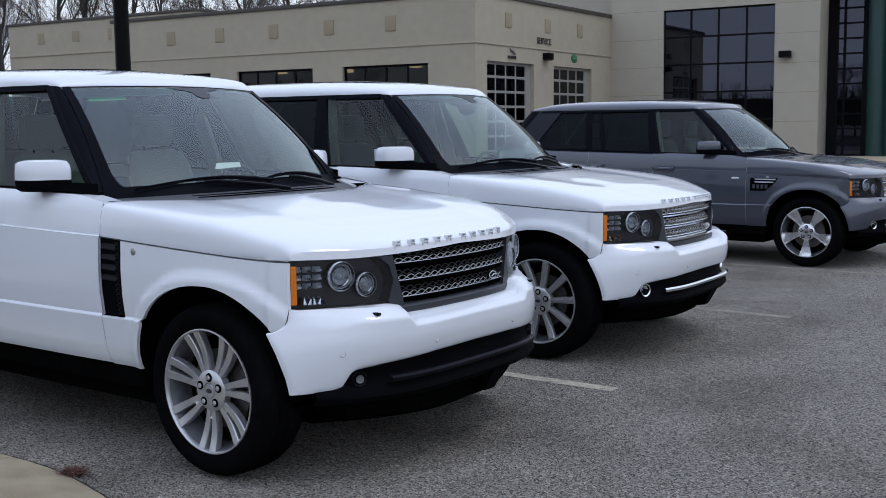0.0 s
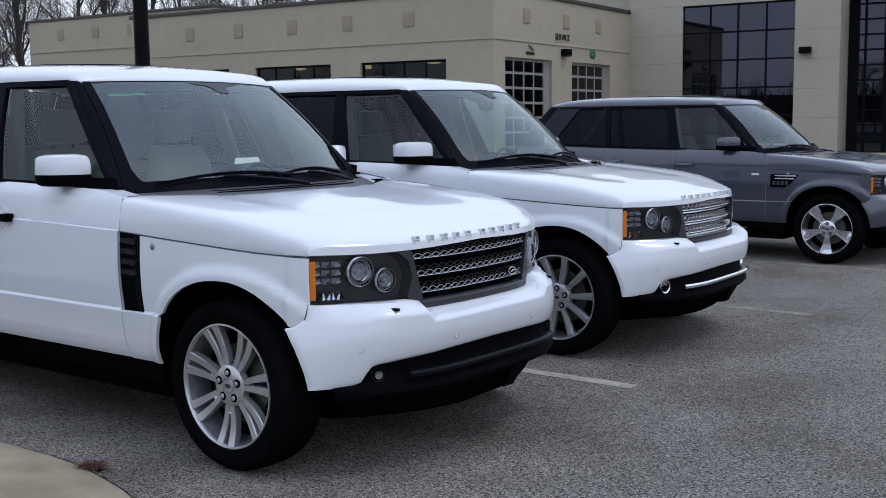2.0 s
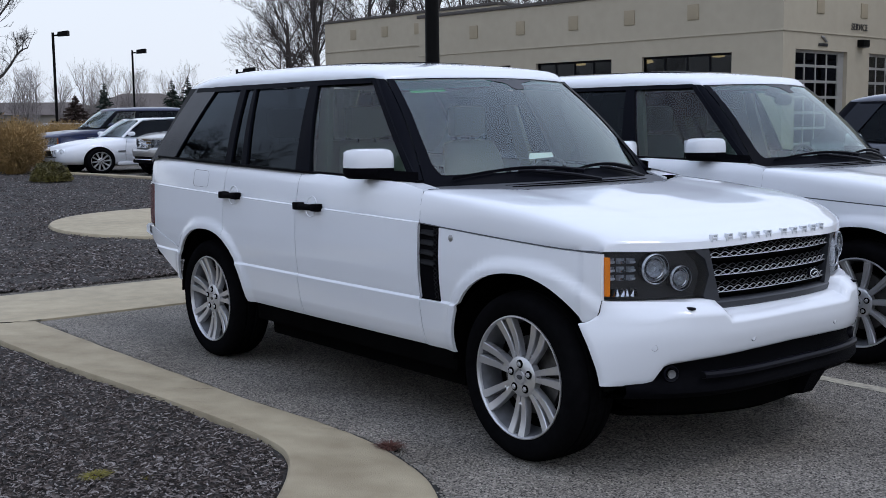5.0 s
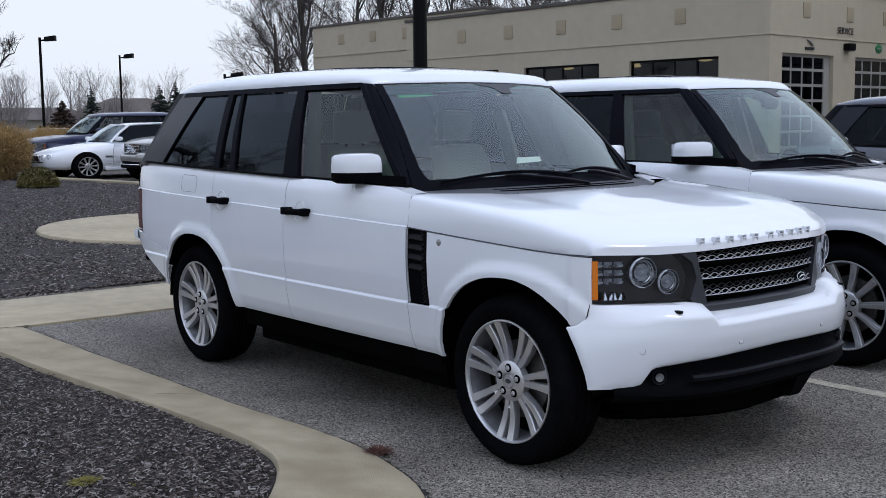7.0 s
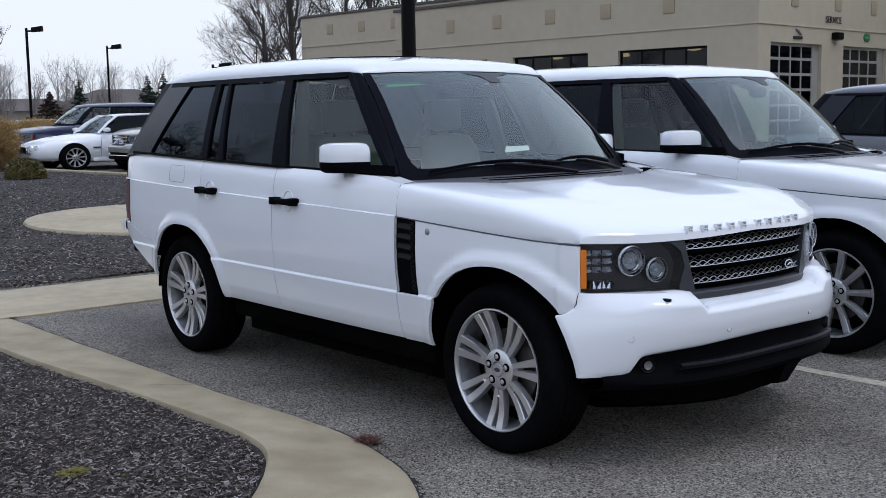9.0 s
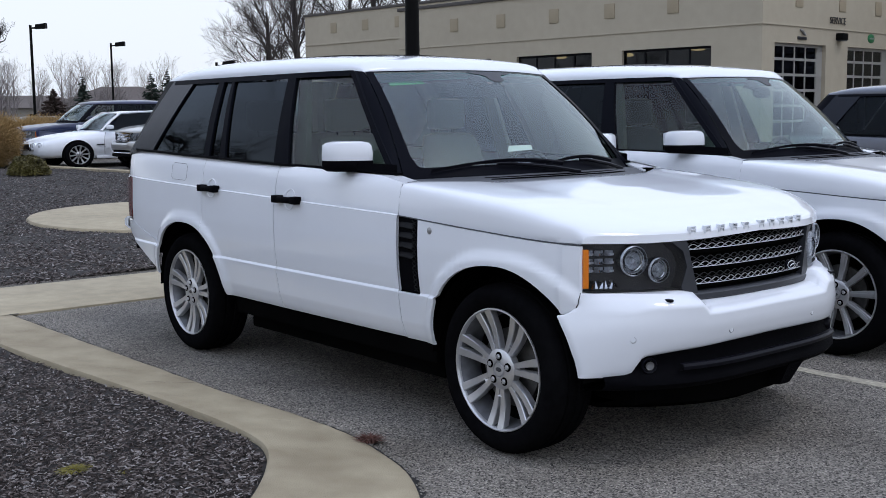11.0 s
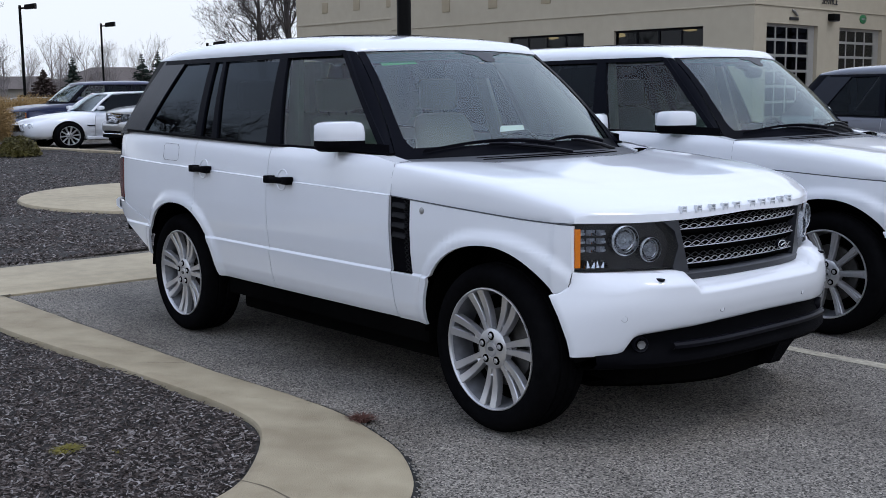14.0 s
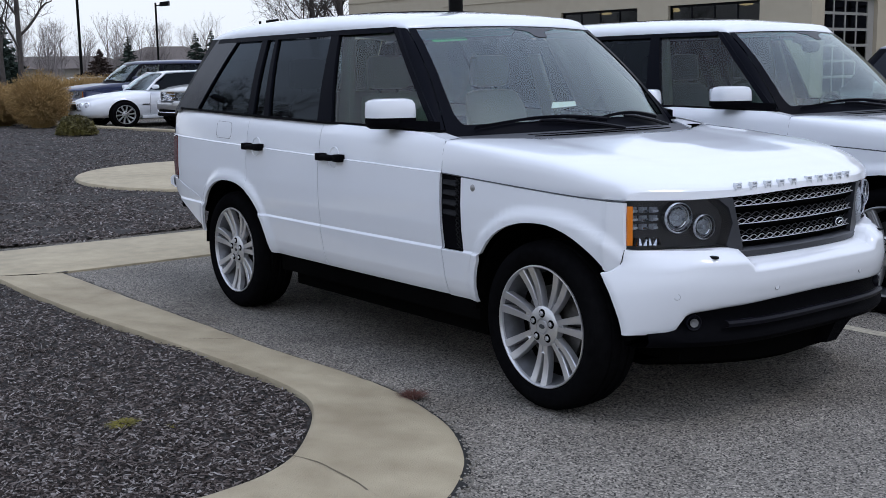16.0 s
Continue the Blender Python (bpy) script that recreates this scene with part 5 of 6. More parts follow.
grid(bm, [[(-4.868 + .010 * noise.noise(Vector((y * 6, 0, 0))), y, .0185), (-4.840 + .012 * noise.noise(Vector((y * 8, 4, 0))), y, .0185 + .030 * min(1, max(0, (-1.40 - y) / .45)))] for y in span(-1.33, -2.0, 24)])
tagged(part("kerb_joint", bm, "joint", None), "dark dirt-filled joint between kerb and walk", "joint", kind="structure")
for y in (1.42, 4.225, 7.02, 9.82):
    bm = bmesh.new()
    rows = []
    for k in range(60):
        x = -4.74 + 5.45 * k / 59
        e = .006 * noise.noise(Vector((x * 6, y, 0)))
        rows.append([(x, y - .05 + e, .0025), (x, y, .0025), (x, y + .05 + .006 * noise.noise(Vector((x * 6, y + 7, 0))), .0025)])
    grid(bm, rows)
    tagged(part("bay_line", bm, "paint_line" if y < 2 else "faint_line", None), "worn pale painted line between parking bays", "line", "bay lines", "structure")


def mulch_bed(poly, cell, lift, label):
    bm = bmesh.new()
    xs, ys = [p[0] for p in poly], [p[1] for p in poly]
    nx, ny = int((max(xs) - min(xs)) / cell) + 1, int((max(ys) - min(ys)) / cell) + 1
    verts = {}
    for i in range(nx):
        for j in range(ny):
            x, y = min(xs) + i * cell, min(ys) + j * cell
            if inside(poly, x + cell / 2, y + cell / 2):
                q = []
                for a, b in ((0, 0), (1, 0), (1, 1), (0, 1)):
                    key = (i + a, j + b)
                    if key not in verts:
                        px, py = min(xs) + key[0] * cell, min(ys) + key[1] * cell
                        verts[key] = bm.verts.new((px, py, terrain(px) + max(.007, lift + .020 * noise.noise(Vector((px * 2.1, py * 2.1, 1))) + .010 * noise.noise(Vector((px * 9, py * 9, 4))))))
                    q.append(verts[key])
                bm.faces.new(q)
    return tagged(part("mulch_bed", bm, "mulch", None, smooth=60), label, "mulch bed", kind="structure")


def chips(poly, count, seed, size, lift, near=None):
    """Loose shredded bark strewn over a bed."""
    rng = np.random.default_rng(seed)
    xs, ys = [p[0] for p in poly], [p[1] for p in poly]
    v, f = [], []
    while len(v) < count * 6:
        x, y = rng.uniform(min(xs), max(xs)), rng.uniform(min(ys), max(ys))
        if near and rng.random() > min(1, (near / max(.5, math.hypot(x - 3.5, y + 4.1))) ** 2):
            continue
        if not inside(poly, x, y):
            continue
        z = terrain(x) + max(.009, lift + .020 * noise.noise(Vector((x * 2.1, y * 2.1, 1)))) + rng.uniform(-.004, .010)
        a, l = rng.uniform(0, math.pi), size * rng.uniform(.4, 1.35)
        w, t = size * rng.uniform(.14, .42), size * rng.uniform(.08, .2)
        tilt = rng.uniform(-.45, .45)
        d = Vector((math.cos(a) * math.cos(tilt), math.sin(a) * math.cos(tilt), math.sin(tilt)))
        s = Vector((-math.sin(a), math.cos(a), rng.uniform(-.4, .4)))
        c, k = Vector((x, y, z)), len(v)
        for e in (-1, 1):
            v += [c + d * l * e / 2 - s * w / 2, c + d * l * e / 2 + s * w / 2, c + d * l * e / 2 * .9 + Vector((0, 0, t))]
        f += [(k + 1, k + 2, k + 5, k + 4), (k + 2, k, k + 3, k + 5), (k, k + 2, k + 1), (k + 3, k + 4, k + 5)]
    me = bpy.data.meshes.new("bark_chips")
    me.from_pydata(v, [], f)
    me.materials.append(M["chip"])
    return tagged(new("bark_chips", me), "loose grey-brown shredded bark mulch", "mulch", kind="stuff")


rnd = M["chip"].node_tree
geo, shade = rnd.nodes.new("ShaderNodeNewGeometry"), rnd.nodes.new("ShaderNodeValToRGB")
e = shade.color_ramp.elements
e[0].position, e[0].color = 0.0, (0.012, 0.010, 0.009, 1)
e[1].position, e[1].color = 1.0, (0.28, 0.262, 0.255, 1)
for at, c in ((.28, (0.031, 0.024, 0.021)), (.58, (0.083, 0.067, 0.061)), (.86, (0.165, 0.145, 0.137))):
    e.new(at).color = (*c, 1)
rnd.links.new(geo.outputs["Random Per Island"], shade.inputs[0])
rnd.links.new(shade.outputs[0], rnd.nodes["Principled BSDF"].inputs["Base Color"])

NEAR_BED = [(p.x, p.y + .05) for p in INNER[:-1:2]] + [(.12, -7.0), (-4.73, -7.0)]
mulch_bed(NEAR_BED, .09, .012, "dark bark mulch bed inside the kerb")
NEAR_CHIPS = [(p.x - .012, p.y - .012) for p in INNER[:-1:2]] + [(.10, -7.0), (-4.73, -7.0)]
chips(NEAR_CHIPS, 110000, 3, .023, .016, 3.6)
FAR_BED = [(-6.28, -10), (-6.28, 25), (-15, 25), (-15, 7.36), (-47, -2.56), (-47, -10)]
mulch_bed(FAR_BED, .5, .03, "broad dark mulch bed behind the walk")
chips([(-6.32, -4), (-6.32, 6), (-26, 6), (-26, -4)], 80000, 5, .036, .030, 12)
bm = bmesh.new()
lathe(bm, [(.01, .05), (1.94, .05), (2.0, .045), (2.02, .02), (2.02, -.25)], 64)
bmesh.ops.transform(bm, matrix=Matrix.Translation((-10.7, 2.88, terrain(-10.7) + .02)) @ Matrix.Rotation(radians(1.09), 4, "Y") @ Matrix.Rotation(radians(90), 4, "X"), verts=bm.verts)
tagged(part("concrete_pad", bm, "walk", None), "round tan concrete pad in the mulch", "pad", kind="structure")
bm = bmesh.new()
rows = [[(x, 5.17 + .31 * (x + 22.07) + y, terrain(x) + z) for y, z in ((-.08, -.05), (-.08, .065), (-.06, .08), (.06, .08), (.08, .065), (.08, -.05))] for x in span(-47, -15, 40)]
grid(bm, rows)
tagged(part("kerb", bm, "walk", None), "pale straight kerb of the farther parking lot", "kerb", kind="structure")


# ---- small growth ----
def tuft(name, place, count, height, spread, material, label, category, seed, width=.004):
    rng = np.random.default_rng(seed)
    bm = bmesh.new()
    for _ in range(count):
        a, r = rng.uniform(0, 2 * math.pi), spread * math.sqrt(rng.random()) * .45
        b = Vector((r * math.cos(a), r * math.sin(a), 0))
        lean = Vector((math.cos(a), math.sin(a), 0)) * rng.uniform(.1, 1) * spread * .6 + Vector((rng.normal(0, .05), rng.normal(0, .05), 0)) * spread
        h = height * rng.uniform(.5, 1)
        s = Vector((-math.sin(a), math.cos(a), 0)) * width
        p = [b, b + lean * .45 + Vector((0, 0, h * .75)), b + lean * rng.uniform(1.0, 1.7) + Vector((0, 0, h * rng.uniform(.55, 1.05)))]
        v = [bm.verts.new(p[0] - s), bm.verts.new(p[0] + s), bm.verts.new(p[1] + s * .8), bm.verts.new(p[1] - s * .8), bm.verts.new(p[2])]
        bm.faces.new(v[:4]), bm.faces.new((v[3], v[2], v[4]))
    ob = part(name, bm, material, None, smooth=0, normals=False)
    ob.location = place
    return tagged(ob, label, category, kind="stuff" if count > 150 else "")


def grass_mound(place, count, height, width, seed):
    """Arching dry stems with feathery tips, filling an uneven dome."""
    rng = np.random.default_rng(seed)
    bm = bmesh.new()
    for _ in range(count):
        a, e = rng.uniform(0, 2 * math.pi), math.acos(rng.uniform(-.92, 1))
        out = Vector((math.cos(a), math.sin(a), 0))
        root = out * rng.uniform(0, .16) * width
        reach = rng.uniform(.55, 1.0) ** .5 * (1 + .14 * noise.noise(Vector((out.x * 2, out.y * 2, seed + math.cos(e) * 2))))
        tip = out * math.sin(e) * width * .62 * reach + Vector((0, 0, height * (.50 + .50 * math.cos(e)) * reach)) + Vector(rng.normal(0, .03, 3))
        ctrl = root.lerp(tip, .45) + Vector((0, 0, height * .30 * reach))
        s = Vector(rng.normal(0, 1, 3)).normalized() * .0045
        pts = [root * (1 - f) ** 2 + ctrl * 2 * f * (1 - f) + tip * f * f for f in (0, .4, .75, 1)]
        v = [[bm.verts.new(p - s * k), bm.verts.new(p + s * k)] for p, k in zip(pts, (1, 1, .9, .3))]
        for p, q in zip(v, v[1:]):
            bm.faces.new((p[0], p[1], q[1], q[0]))
        for _ in range(2):
            c = pts[2].lerp(pts[3], rng.uniform(.2, 1.1))
            q1, q2 = Vector(rng.normal(0, .020, 3)), Vector(rng.normal(0, .008, 3))
            bm.faces.new([bm.verts.new(c - q1), bm.verts.new(c + q2), bm.verts.new(c + q1)])
    ob = part("ornamental_grass", bm, "straw", None, smooth=0, normals=False)
    ob.location = place
    return tagged(ob, "tall fluffy mound of dry straw-coloured ornamental grass", "grass", kind="stuff")


rng = np.random.default_rng(71)
bm = bmesh.new()
for _ in range(520):
    i = int(rng.integers(0, len(OUTER) - 1))
    p = OUTER[i].lerp(OUTER[i + 1], rng.random())
    d = (p - INNER[i]).normalized()
    c = (p + d * abs(rng.normal(.012, .03))).to_3d() + Vector((0, 0, .006))
    r = rng.uniform(.002, .0065)
    hull8(bm, [c + Vector((a * r * rng.uniform(.7, 1.3), b * r * rng.uniform(.7, 1.3), -r)) for a, b in ((-1, -1), (1, -1), (1, 1), (-1, 1))],
          [c + Vector((a * r * rng.uniform(.4, 1), b * r * rng.uniform(.4, 1), r * rng.uniform(.4, 1))) for a, b in ((-1, -1), (1, -1), (1, 1), (-1, 1))])
tagged(part("gravel_crumbs", bm, "crumbs", None, smooth=0), "loose pale gravel crumbs along the kerb gap", "gravel", kind="stuff")

tuft("weed", (-.47, -1.252, .006), 260, .030, .085, "weed", "dry brown weed growing in the kerb gap", "weed", 1, .0022)
tuft("moss_tuft", (-.905, -2.437, .018), 420, .018, .070, "moss", "yellow-green moss tuft in the mulch", "moss", 2, .003)
tuft("moss_tuft", (-.746, -2.289, .018), 50, .014, .035, "moss", "small yellowish moss tuft in the mulch", "moss", 4, .003)
for x, y, hgt, w, s in ((-23.0, 4.24, 1.20, 1.05, 6), (-24.4, 3.75, .92, 1.05, 7), (-26.6, 3.7, .95, 1.0, 8), (-30.5, 7.6, 1.0, 1.6, 9), (-33.0, 9.2, 1.0, 1.6, 10)):
    grass_mound((x, y, terrain(x) + .02), 7000, hgt * 1.14, w * 1.2, s)
rng = np.random.default_rng(12)
bush = thing("bush", (-19.8, 3.95, terrain(-19.8) + .03), "low rounded dark olive evergreen bush in the mulch", "bush")
bm = bmesh.new()
for _ in range(30):
    a = rng.uniform(0, 6.28)
    tube(bm, [(0, 0, 0), (.2 * math.cos(a), .2 * math.sin(a), .2), (.36 * math.cos(a) * rng.uniform(.4, 1), .36 * math.sin(a) * rng.uniform(.4, 1), .34)], [.012, .008, .004], 4)
part("stem", bm, "bark", bush)
bm = bmesh.new()
for _ in range(7500):
    d = Vector(rng.normal(0, 1, 3)).normalized()
    d.z = abs(d.z)
    r = rng.uniform(.75, 1.06) * (1 + .12 * noise.noise(d * 3))
    c = Vector((d.x * .40 * r, d.y * .40 * r, .03 + d.z * .37 * r))
    a, b = Vector(rng.normal(0, .013, 3)), Vector(rng.normal(0, .013, 3))
    bm.faces.new([bm.verts.new(c + a), bm.verts.new(c + b), bm.verts.new(c - a), bm.verts.new(c - b)])
part("leaves", bm, "bush", bush, smooth=0, normals=False)


def bare_tree(seed, height, name="bare_tree", trunk="bark", twig="twig", levels=5, spread=.5, label="bare leafless deciduous tree with fine branching twigs", first=.25, girth=.018):
    """A leafless tree: tapered trunk and limbs, and fine twigs."""
    rng = np.random.default_rng(seed)
    tree = tagged(new(name), label, "tree", "bare trees")
    limbs, twigs = bmesh.new(), bmesh.new()

    def grow(p, d, length, r, level):
        n = 4 if level < 2 else 3 if level < 4 else 2
        pts, q, e = [p], p, d.copy()
        for _ in range(n):
            e = (e + Vector(rng.normal(0, .12 if level else .04, 3)) + Vector((0, 0, .06))).normalized()
            q = q + e * length / n
            pts.append(q)
        bm = limbs if level < 3 else twigs
        tube(bm, pts, [r * (1 - .6 * i / n) for i in range(n + 1)], 6 if level < 2 else 3, caps=False)
        if level >= levels:
            return
        kids = (9, 6, 5, 5, 4)[min(level, 4)]
        for k in range(kids):
            f = first + (1 - first) * (k + rng.random()) / kids if level == 0 else .25 + .75 * (k + rng.random()) / kids
            i = min(n - 1, int(f * n))
            b = pts[i].lerp(pts[i + 1], f * n - i)
            a = rng.uniform(0, 2 * math.pi)
            dd = (pts[i + 1] - pts[i]).normalized()
            u = dd.orthogonal().normalized()
            v = dd.cross(u)
            out = (dd * (1 - spread * .7) + (u * math.cos(a) + v * math.sin(a)) * spread * rng.uniform(.7, 1.3) + Vector((0, 0, .15))).normalized()
            grow(b, out, length * rng.uniform(.38, .62) * (1 - .35 * f * (level == 0)), max(r * .45 * (1 - .4 * f), height * .0006), level + 1)

    grow(Vector((0, 0, -.3)), Vector((0, 0, 1)), height * .8, height * girth, 0)
    part("trunk", limbs, trunk, tree, smooth=60, normals=False)
    part("crown", twigs, twig, tree, smooth=0, normals=False)
    return tree


def conifer(seed, height, width, material, label):
    rng = np.random.default_rng(seed)
    tree = tagged(new("conifer"), label, "tree", "evergreens")
    part("trunk", tube(bmesh.new(), [(0, 0, -.2), (0, 0, height)], [height * .02, .01], 6), "bark", tree)
    bm = bmesh.new()
    for k in range(26):
        z = height * (.06 + .93 * k / 26)
        w = width / 2 * (1 - (k / 26) ** .9) + .02
        for _ in range(11):
            a = rng.uniform(0, 6.28)
            tip = Vector((math.cos(a), math.sin(a), 0)) * w * rng.uniform(.45, 1.25) + Vector((0, 0, z + w * rng.uniform(-.35, .25)))
            for s in range(9):
                f = .2 + .8 * s / 8
                c = Vector((0, 0, z)).lerp(tip, f)
                sc = (.3 + .7 * (1 - k / 26)) * width / 2.2
                q = Vector(rng.normal(0, .055, 3)) * sc
                q2 = Vector((math.cos(a), math.sin(a), -.2)) * .16 * sc + Vector(rng.normal(0, .04, 3)) * sc
                bm.faces.new([bm.verts.new(c - q), bm.verts.new(c + q2), bm.verts.new(c + q), bm.verts.new(c - q2)])
    part("needles", bm, material, tree, smooth=0, normals=False)
    return tree


def stand(tree, places, seed):
    """Puts a tree at the first place and copies of it at the others."""
    rng = np.random.default_rng(seed)
    for i, (x, y, s) in enumerate(places):
        m = pose(x, y, terrain(x) - .1, 0, 0, rng.uniform(0, 360))
        tree.scale = (s, s, s)
        if i == 0:
            first = m
        else:
            copy_thing(tree, m)
    s = places[0][2]
    tree.scale = (s, s, s)
    tree.matrix_basis = first @ Matrix.Diagonal((s, s, s, 1))


stand(bare_tree(21, 13), [(-55.9, 31.6, .72), (-58.4, 38.3, 1.0), (-54.9, 43.5, .95), (-51.2, 47.2, 1.0), (-46, 58.0, 1.15)], 1)
stand(bare_tree(22, 14), [(-54.6, 32.6, .85), (-57.3, 40.4, 1.0), (-53.2, 45.4, .9), (-52.0, 53.6, 1.1), (-42, 61, 1.1)], 2)
stand(bare_tree(23, 12, spread=.6), [(-57.4, 32.0, .74), (-59.4, 35.6, 1.0), (-56.1, 42.4, 1.05), (-54.6, 51.0, 1.1), (-50, 55.6, 1.1)], 3)
edge_tree = bare_tree(24, 11.5, first=.26, spread=.6, girth=.0095)
stand(edge_tree, [(-36.9, 8.03, 1.0), (-37.1, 7.52, .9)], 4)
rng = np.random.default_rng(44)
limb, twigs = bmesh.new(), bmesh.new()
bough = [Vector((-36.9, 8.03, 2.9)) + Vector((.62, .784, 0)) * a + Vector((0, 0, b)) for a, b in ((0, 0), (.35, .30), (.62, .62), (.86, .98), (1.06, 1.14), (1.25, 1.20))]
tube(limb, bough, [.055, .048, .042, .034, .028, .018], 7)


def sprays(p, d, length, r, level):
    q = p + d * length + Vector((0, 0, .06 * length))
    tube(twigs, [p, p.lerp(q, .5) + Vector(rng.normal(0, .04 * length, 3)), q], [r, r * .75, r * .5], 4)
    if level:
        for _ in range(4):
            e = (d + Vector(rng.normal(0, .55, 3)) + Vector((0, 0, .12))).normalized()
            sprays(p.lerp(q, rng.uniform(.35, 1)), e, length * rng.uniform(.5, .8), r * .55, level - 1)


for p in bough[1:]:
    for _ in range(3):
        sprays(p, Vector((.62 * rng.uniform(-.6, 1), .784 * rng.uniform(-.6, 1), rng.uniform(.1, 1))).normalized(), rng.uniform(.28, .5), .012, 3)
for nm, bm, ma in (("limb", limb, "bark"), ("twigs", twigs, "twig")):
    bmesh.ops.transform(bm, matrix=edge_tree.matrix_basis.inverted(), verts=bm.verts)
    part(nm, bm, ma, edge_tree)
# far trees, trunks too, wear the pale colour that stands in for haze
stand(bare_tree(25, 4.2, trunk="twig_hazed", twig="twig_hazed", levels=4, spread=.35, first=.12, label="slender distant bare sapling beyond the lot"), [(-78.1 + .19 * k + 4 * math.sin(k * 2.3), 17.5 + .62 * k, .85 + .35 * abs(math.sin(k * 1.7))) for k in range(24)], 5)
stand(bare_tree(26, 6.0, trunk="twig_hazed", twig="twig_hazed", levels=4, spread=.45, label="distant leafless tree beyond the lot"), [(-72, 16.6, .9), (-75, 21.3, .75), (-76, 33.5, .62), (-80, 30.5, .6), (-70, 12.0, 1.0), (-74, 8.0, 1.1), (-66, 1.0, 1.2)], 6)
stand(bare_tree(27, 12, spread=.6, girth=.016, first=.12, label="bare leafless tree across the lot, mirrored in car windows"), [(-14.2, -5.6, .40), (-16.0, -6.8, .46), (-14.6, -7.6, .42), (-17.2, -8.2, .50), (-15.4, -9.0, .44), (-13.4, -8.6, .40), (-18.2, -6.9, .5), (-13.0, -6.4, .36)], 9)
stand(conifer(31, 3.6, 2.3, "needles", "small dark green spruce"), [(-66.2, 23.6, 1.05), (-69.1, 29.6, 1.15), (-68.7, 30.6, 1.2), (-40.0, 8.20, 1.05), (-41.8, 8.9, .95), (-40.8, 7.9, 1.1)], 7)
stand(conifer(32, 3.0, 3.2, "needles_brown", "small bronze-brown conifer beyond the lot"), [(-62.1, 20.2, .95), (-60.2, 13.4, .9)], 8)


# ---- poles ----
def lot_lamp(place, height, r, label, arm=True, turn=0):
    lamp = thing("street_lamp", place, label, "street lamp", "lot lamps", turn)
    part("pole", tube(bmesh.new(), [(0, 0, -.3), (0, 0, height)], [r, r * .85], 10), "pole", lamp)
    if arm:
        part("arm", tube(bmesh.new(), [(0, 0, height - .14), (.45, 0, height - .10)], r * .6, 6), "pole", lamp)
        bm = bmesh.new()
        hull8(bm, [(.22, -.15, height - .18), (.72, -.15, height - .15), (.72, .15, height - .15), (.22, .15, height - .18)], [(.26, -.13, height + .02), (.72, -.15, height + .08), (.72, .15, height + .08), (.26, .13, height + .02)])
        part("lamp_head", bm, "pole", lamp, "boxy dark lamp head")
    return lamp


lot_lamp((-48.35, 14.22, terrain(-48.35)), 5.2, .07, "tall dark pole with one boxy lamp head", turn=53)
lot_lamp((-53.5, 20.2, terrain(-53.5)), 4.85, .06, "dark lot lamp with a single boxy head", turn=53)
lot_lamp((-36.2, 17.1, terrain(-36.2)), 3.08, .06, "dark lot lamp half hidden behind a car roof", turn=53)
lot_lamp((-20.0, -7.3, terrain(-20.0)), 5.6, .06, "tall dark lot lamp across the lot, mirrored in glass", turn=140)
lot_lamp((-9.09, 5.724, terrain(-9.09)), 9.0, .105, "thick black light pole beside the walk", arm=False)


# ---- service building and showroom ----
def wall_mesh(length, height, thick, holes, low=-.6):
    """A wall along x from 0, its outer face at y 0, with openings cut through."""
    xs = sorted({0, length, *[h[0] for h in holes], *[h[1] for h in holes]})
    zs = sorted({low, height, *[h[2] for h in holes], *[h[3] for h in holes]})
    bm = bmesh.new()
    for i in range(len(xs) - 1):
        j = 0
        while j < len(zs) - 1:
            cx = (xs[i] + xs[i + 1]) / 2
            if any(h[0] < cx < h[1] and h[2] < (zs[j] + zs[j + 1]) / 2 < h[3] for h in holes):
                j += 1
                continue
            k = j
            while k + 1 < len(zs) - 1 and not any(h[0] < cx < h[1] and h[2] < (zs[k + 1] + zs[k + 2]) / 2 < h[3] for h in holes):
                k += 1
            box(bm, xs[i], xs[i + 1], 0, thick, zs[j], zs[k + 1])
            j = k + 1
    bmesh.ops.remove_doubles(bm, verts=bm.verts, dist=.0005)
    return bm


B = pose(-18.397, 27.377, 0, 0, 0, 4.5)
hall = tagged(new("service_building"), "flat-roofed beige stucco service building with garage doors", "building")
hall.matrix_world = B


def put(ob, x, y, z=0, turn=0):
    ob.matrix_local = pose(x, y, z, 0, 0, turn)
    return ob


wins = [(-15.95, -12.20), (-10.80, -7.04), (-5.65, -1.916)]
L = 17.75
put(part("wall", wall_mesh(L, 5.86, .3, [(a + L, b + L, 1.5, 3.62) for a, b in wins]), "stucco", hall), -L, 0)
put(part("wall", wall_mesh(11.0, 5.86, .3, [(.79 - .3, 4.28 - .3, -.6, 3.66), (5.90 - .3, 9.36 - .3, -.6, 3.66)]), "stucco", hall), 0, .3, 0, 90)
part("wall", bx(-L, -L + .3, .3, 11.3, -.6, 5.86), "stucco", hall)
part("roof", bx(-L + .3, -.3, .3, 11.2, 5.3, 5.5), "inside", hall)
for nm, b in (("coping", (-L - .06, .06, -.06, .36, 5.86, 6.0)), ("coping", (-.36, .06, .36, 11.28, 5.86, 6.0)), ("coping", (-L - .06, -L + .36, .36, 11.28, 5.86, 6.0))):
    part(nm, bx(*b, bevel=.015), "coping", hall, "dark metal parapet coping")
part("string_course", bx(-L, .035, -.035, -.002, 4.222, 4.27, bevel=.010), "stucco", hall)
part("string_course", bx(.002, .035, .0, 11.26, 4.222, 4.27, bevel=.010), "stucco", hall)
for x in (-3.47, -6.22, -8.88, -11.64, -14.3):
    part("relief_square", bx(x - .23, x + .23, -.03, .01, 4.80, 5.33, bevel=.01), "stucco_lit", hall, "tan square relief panel")
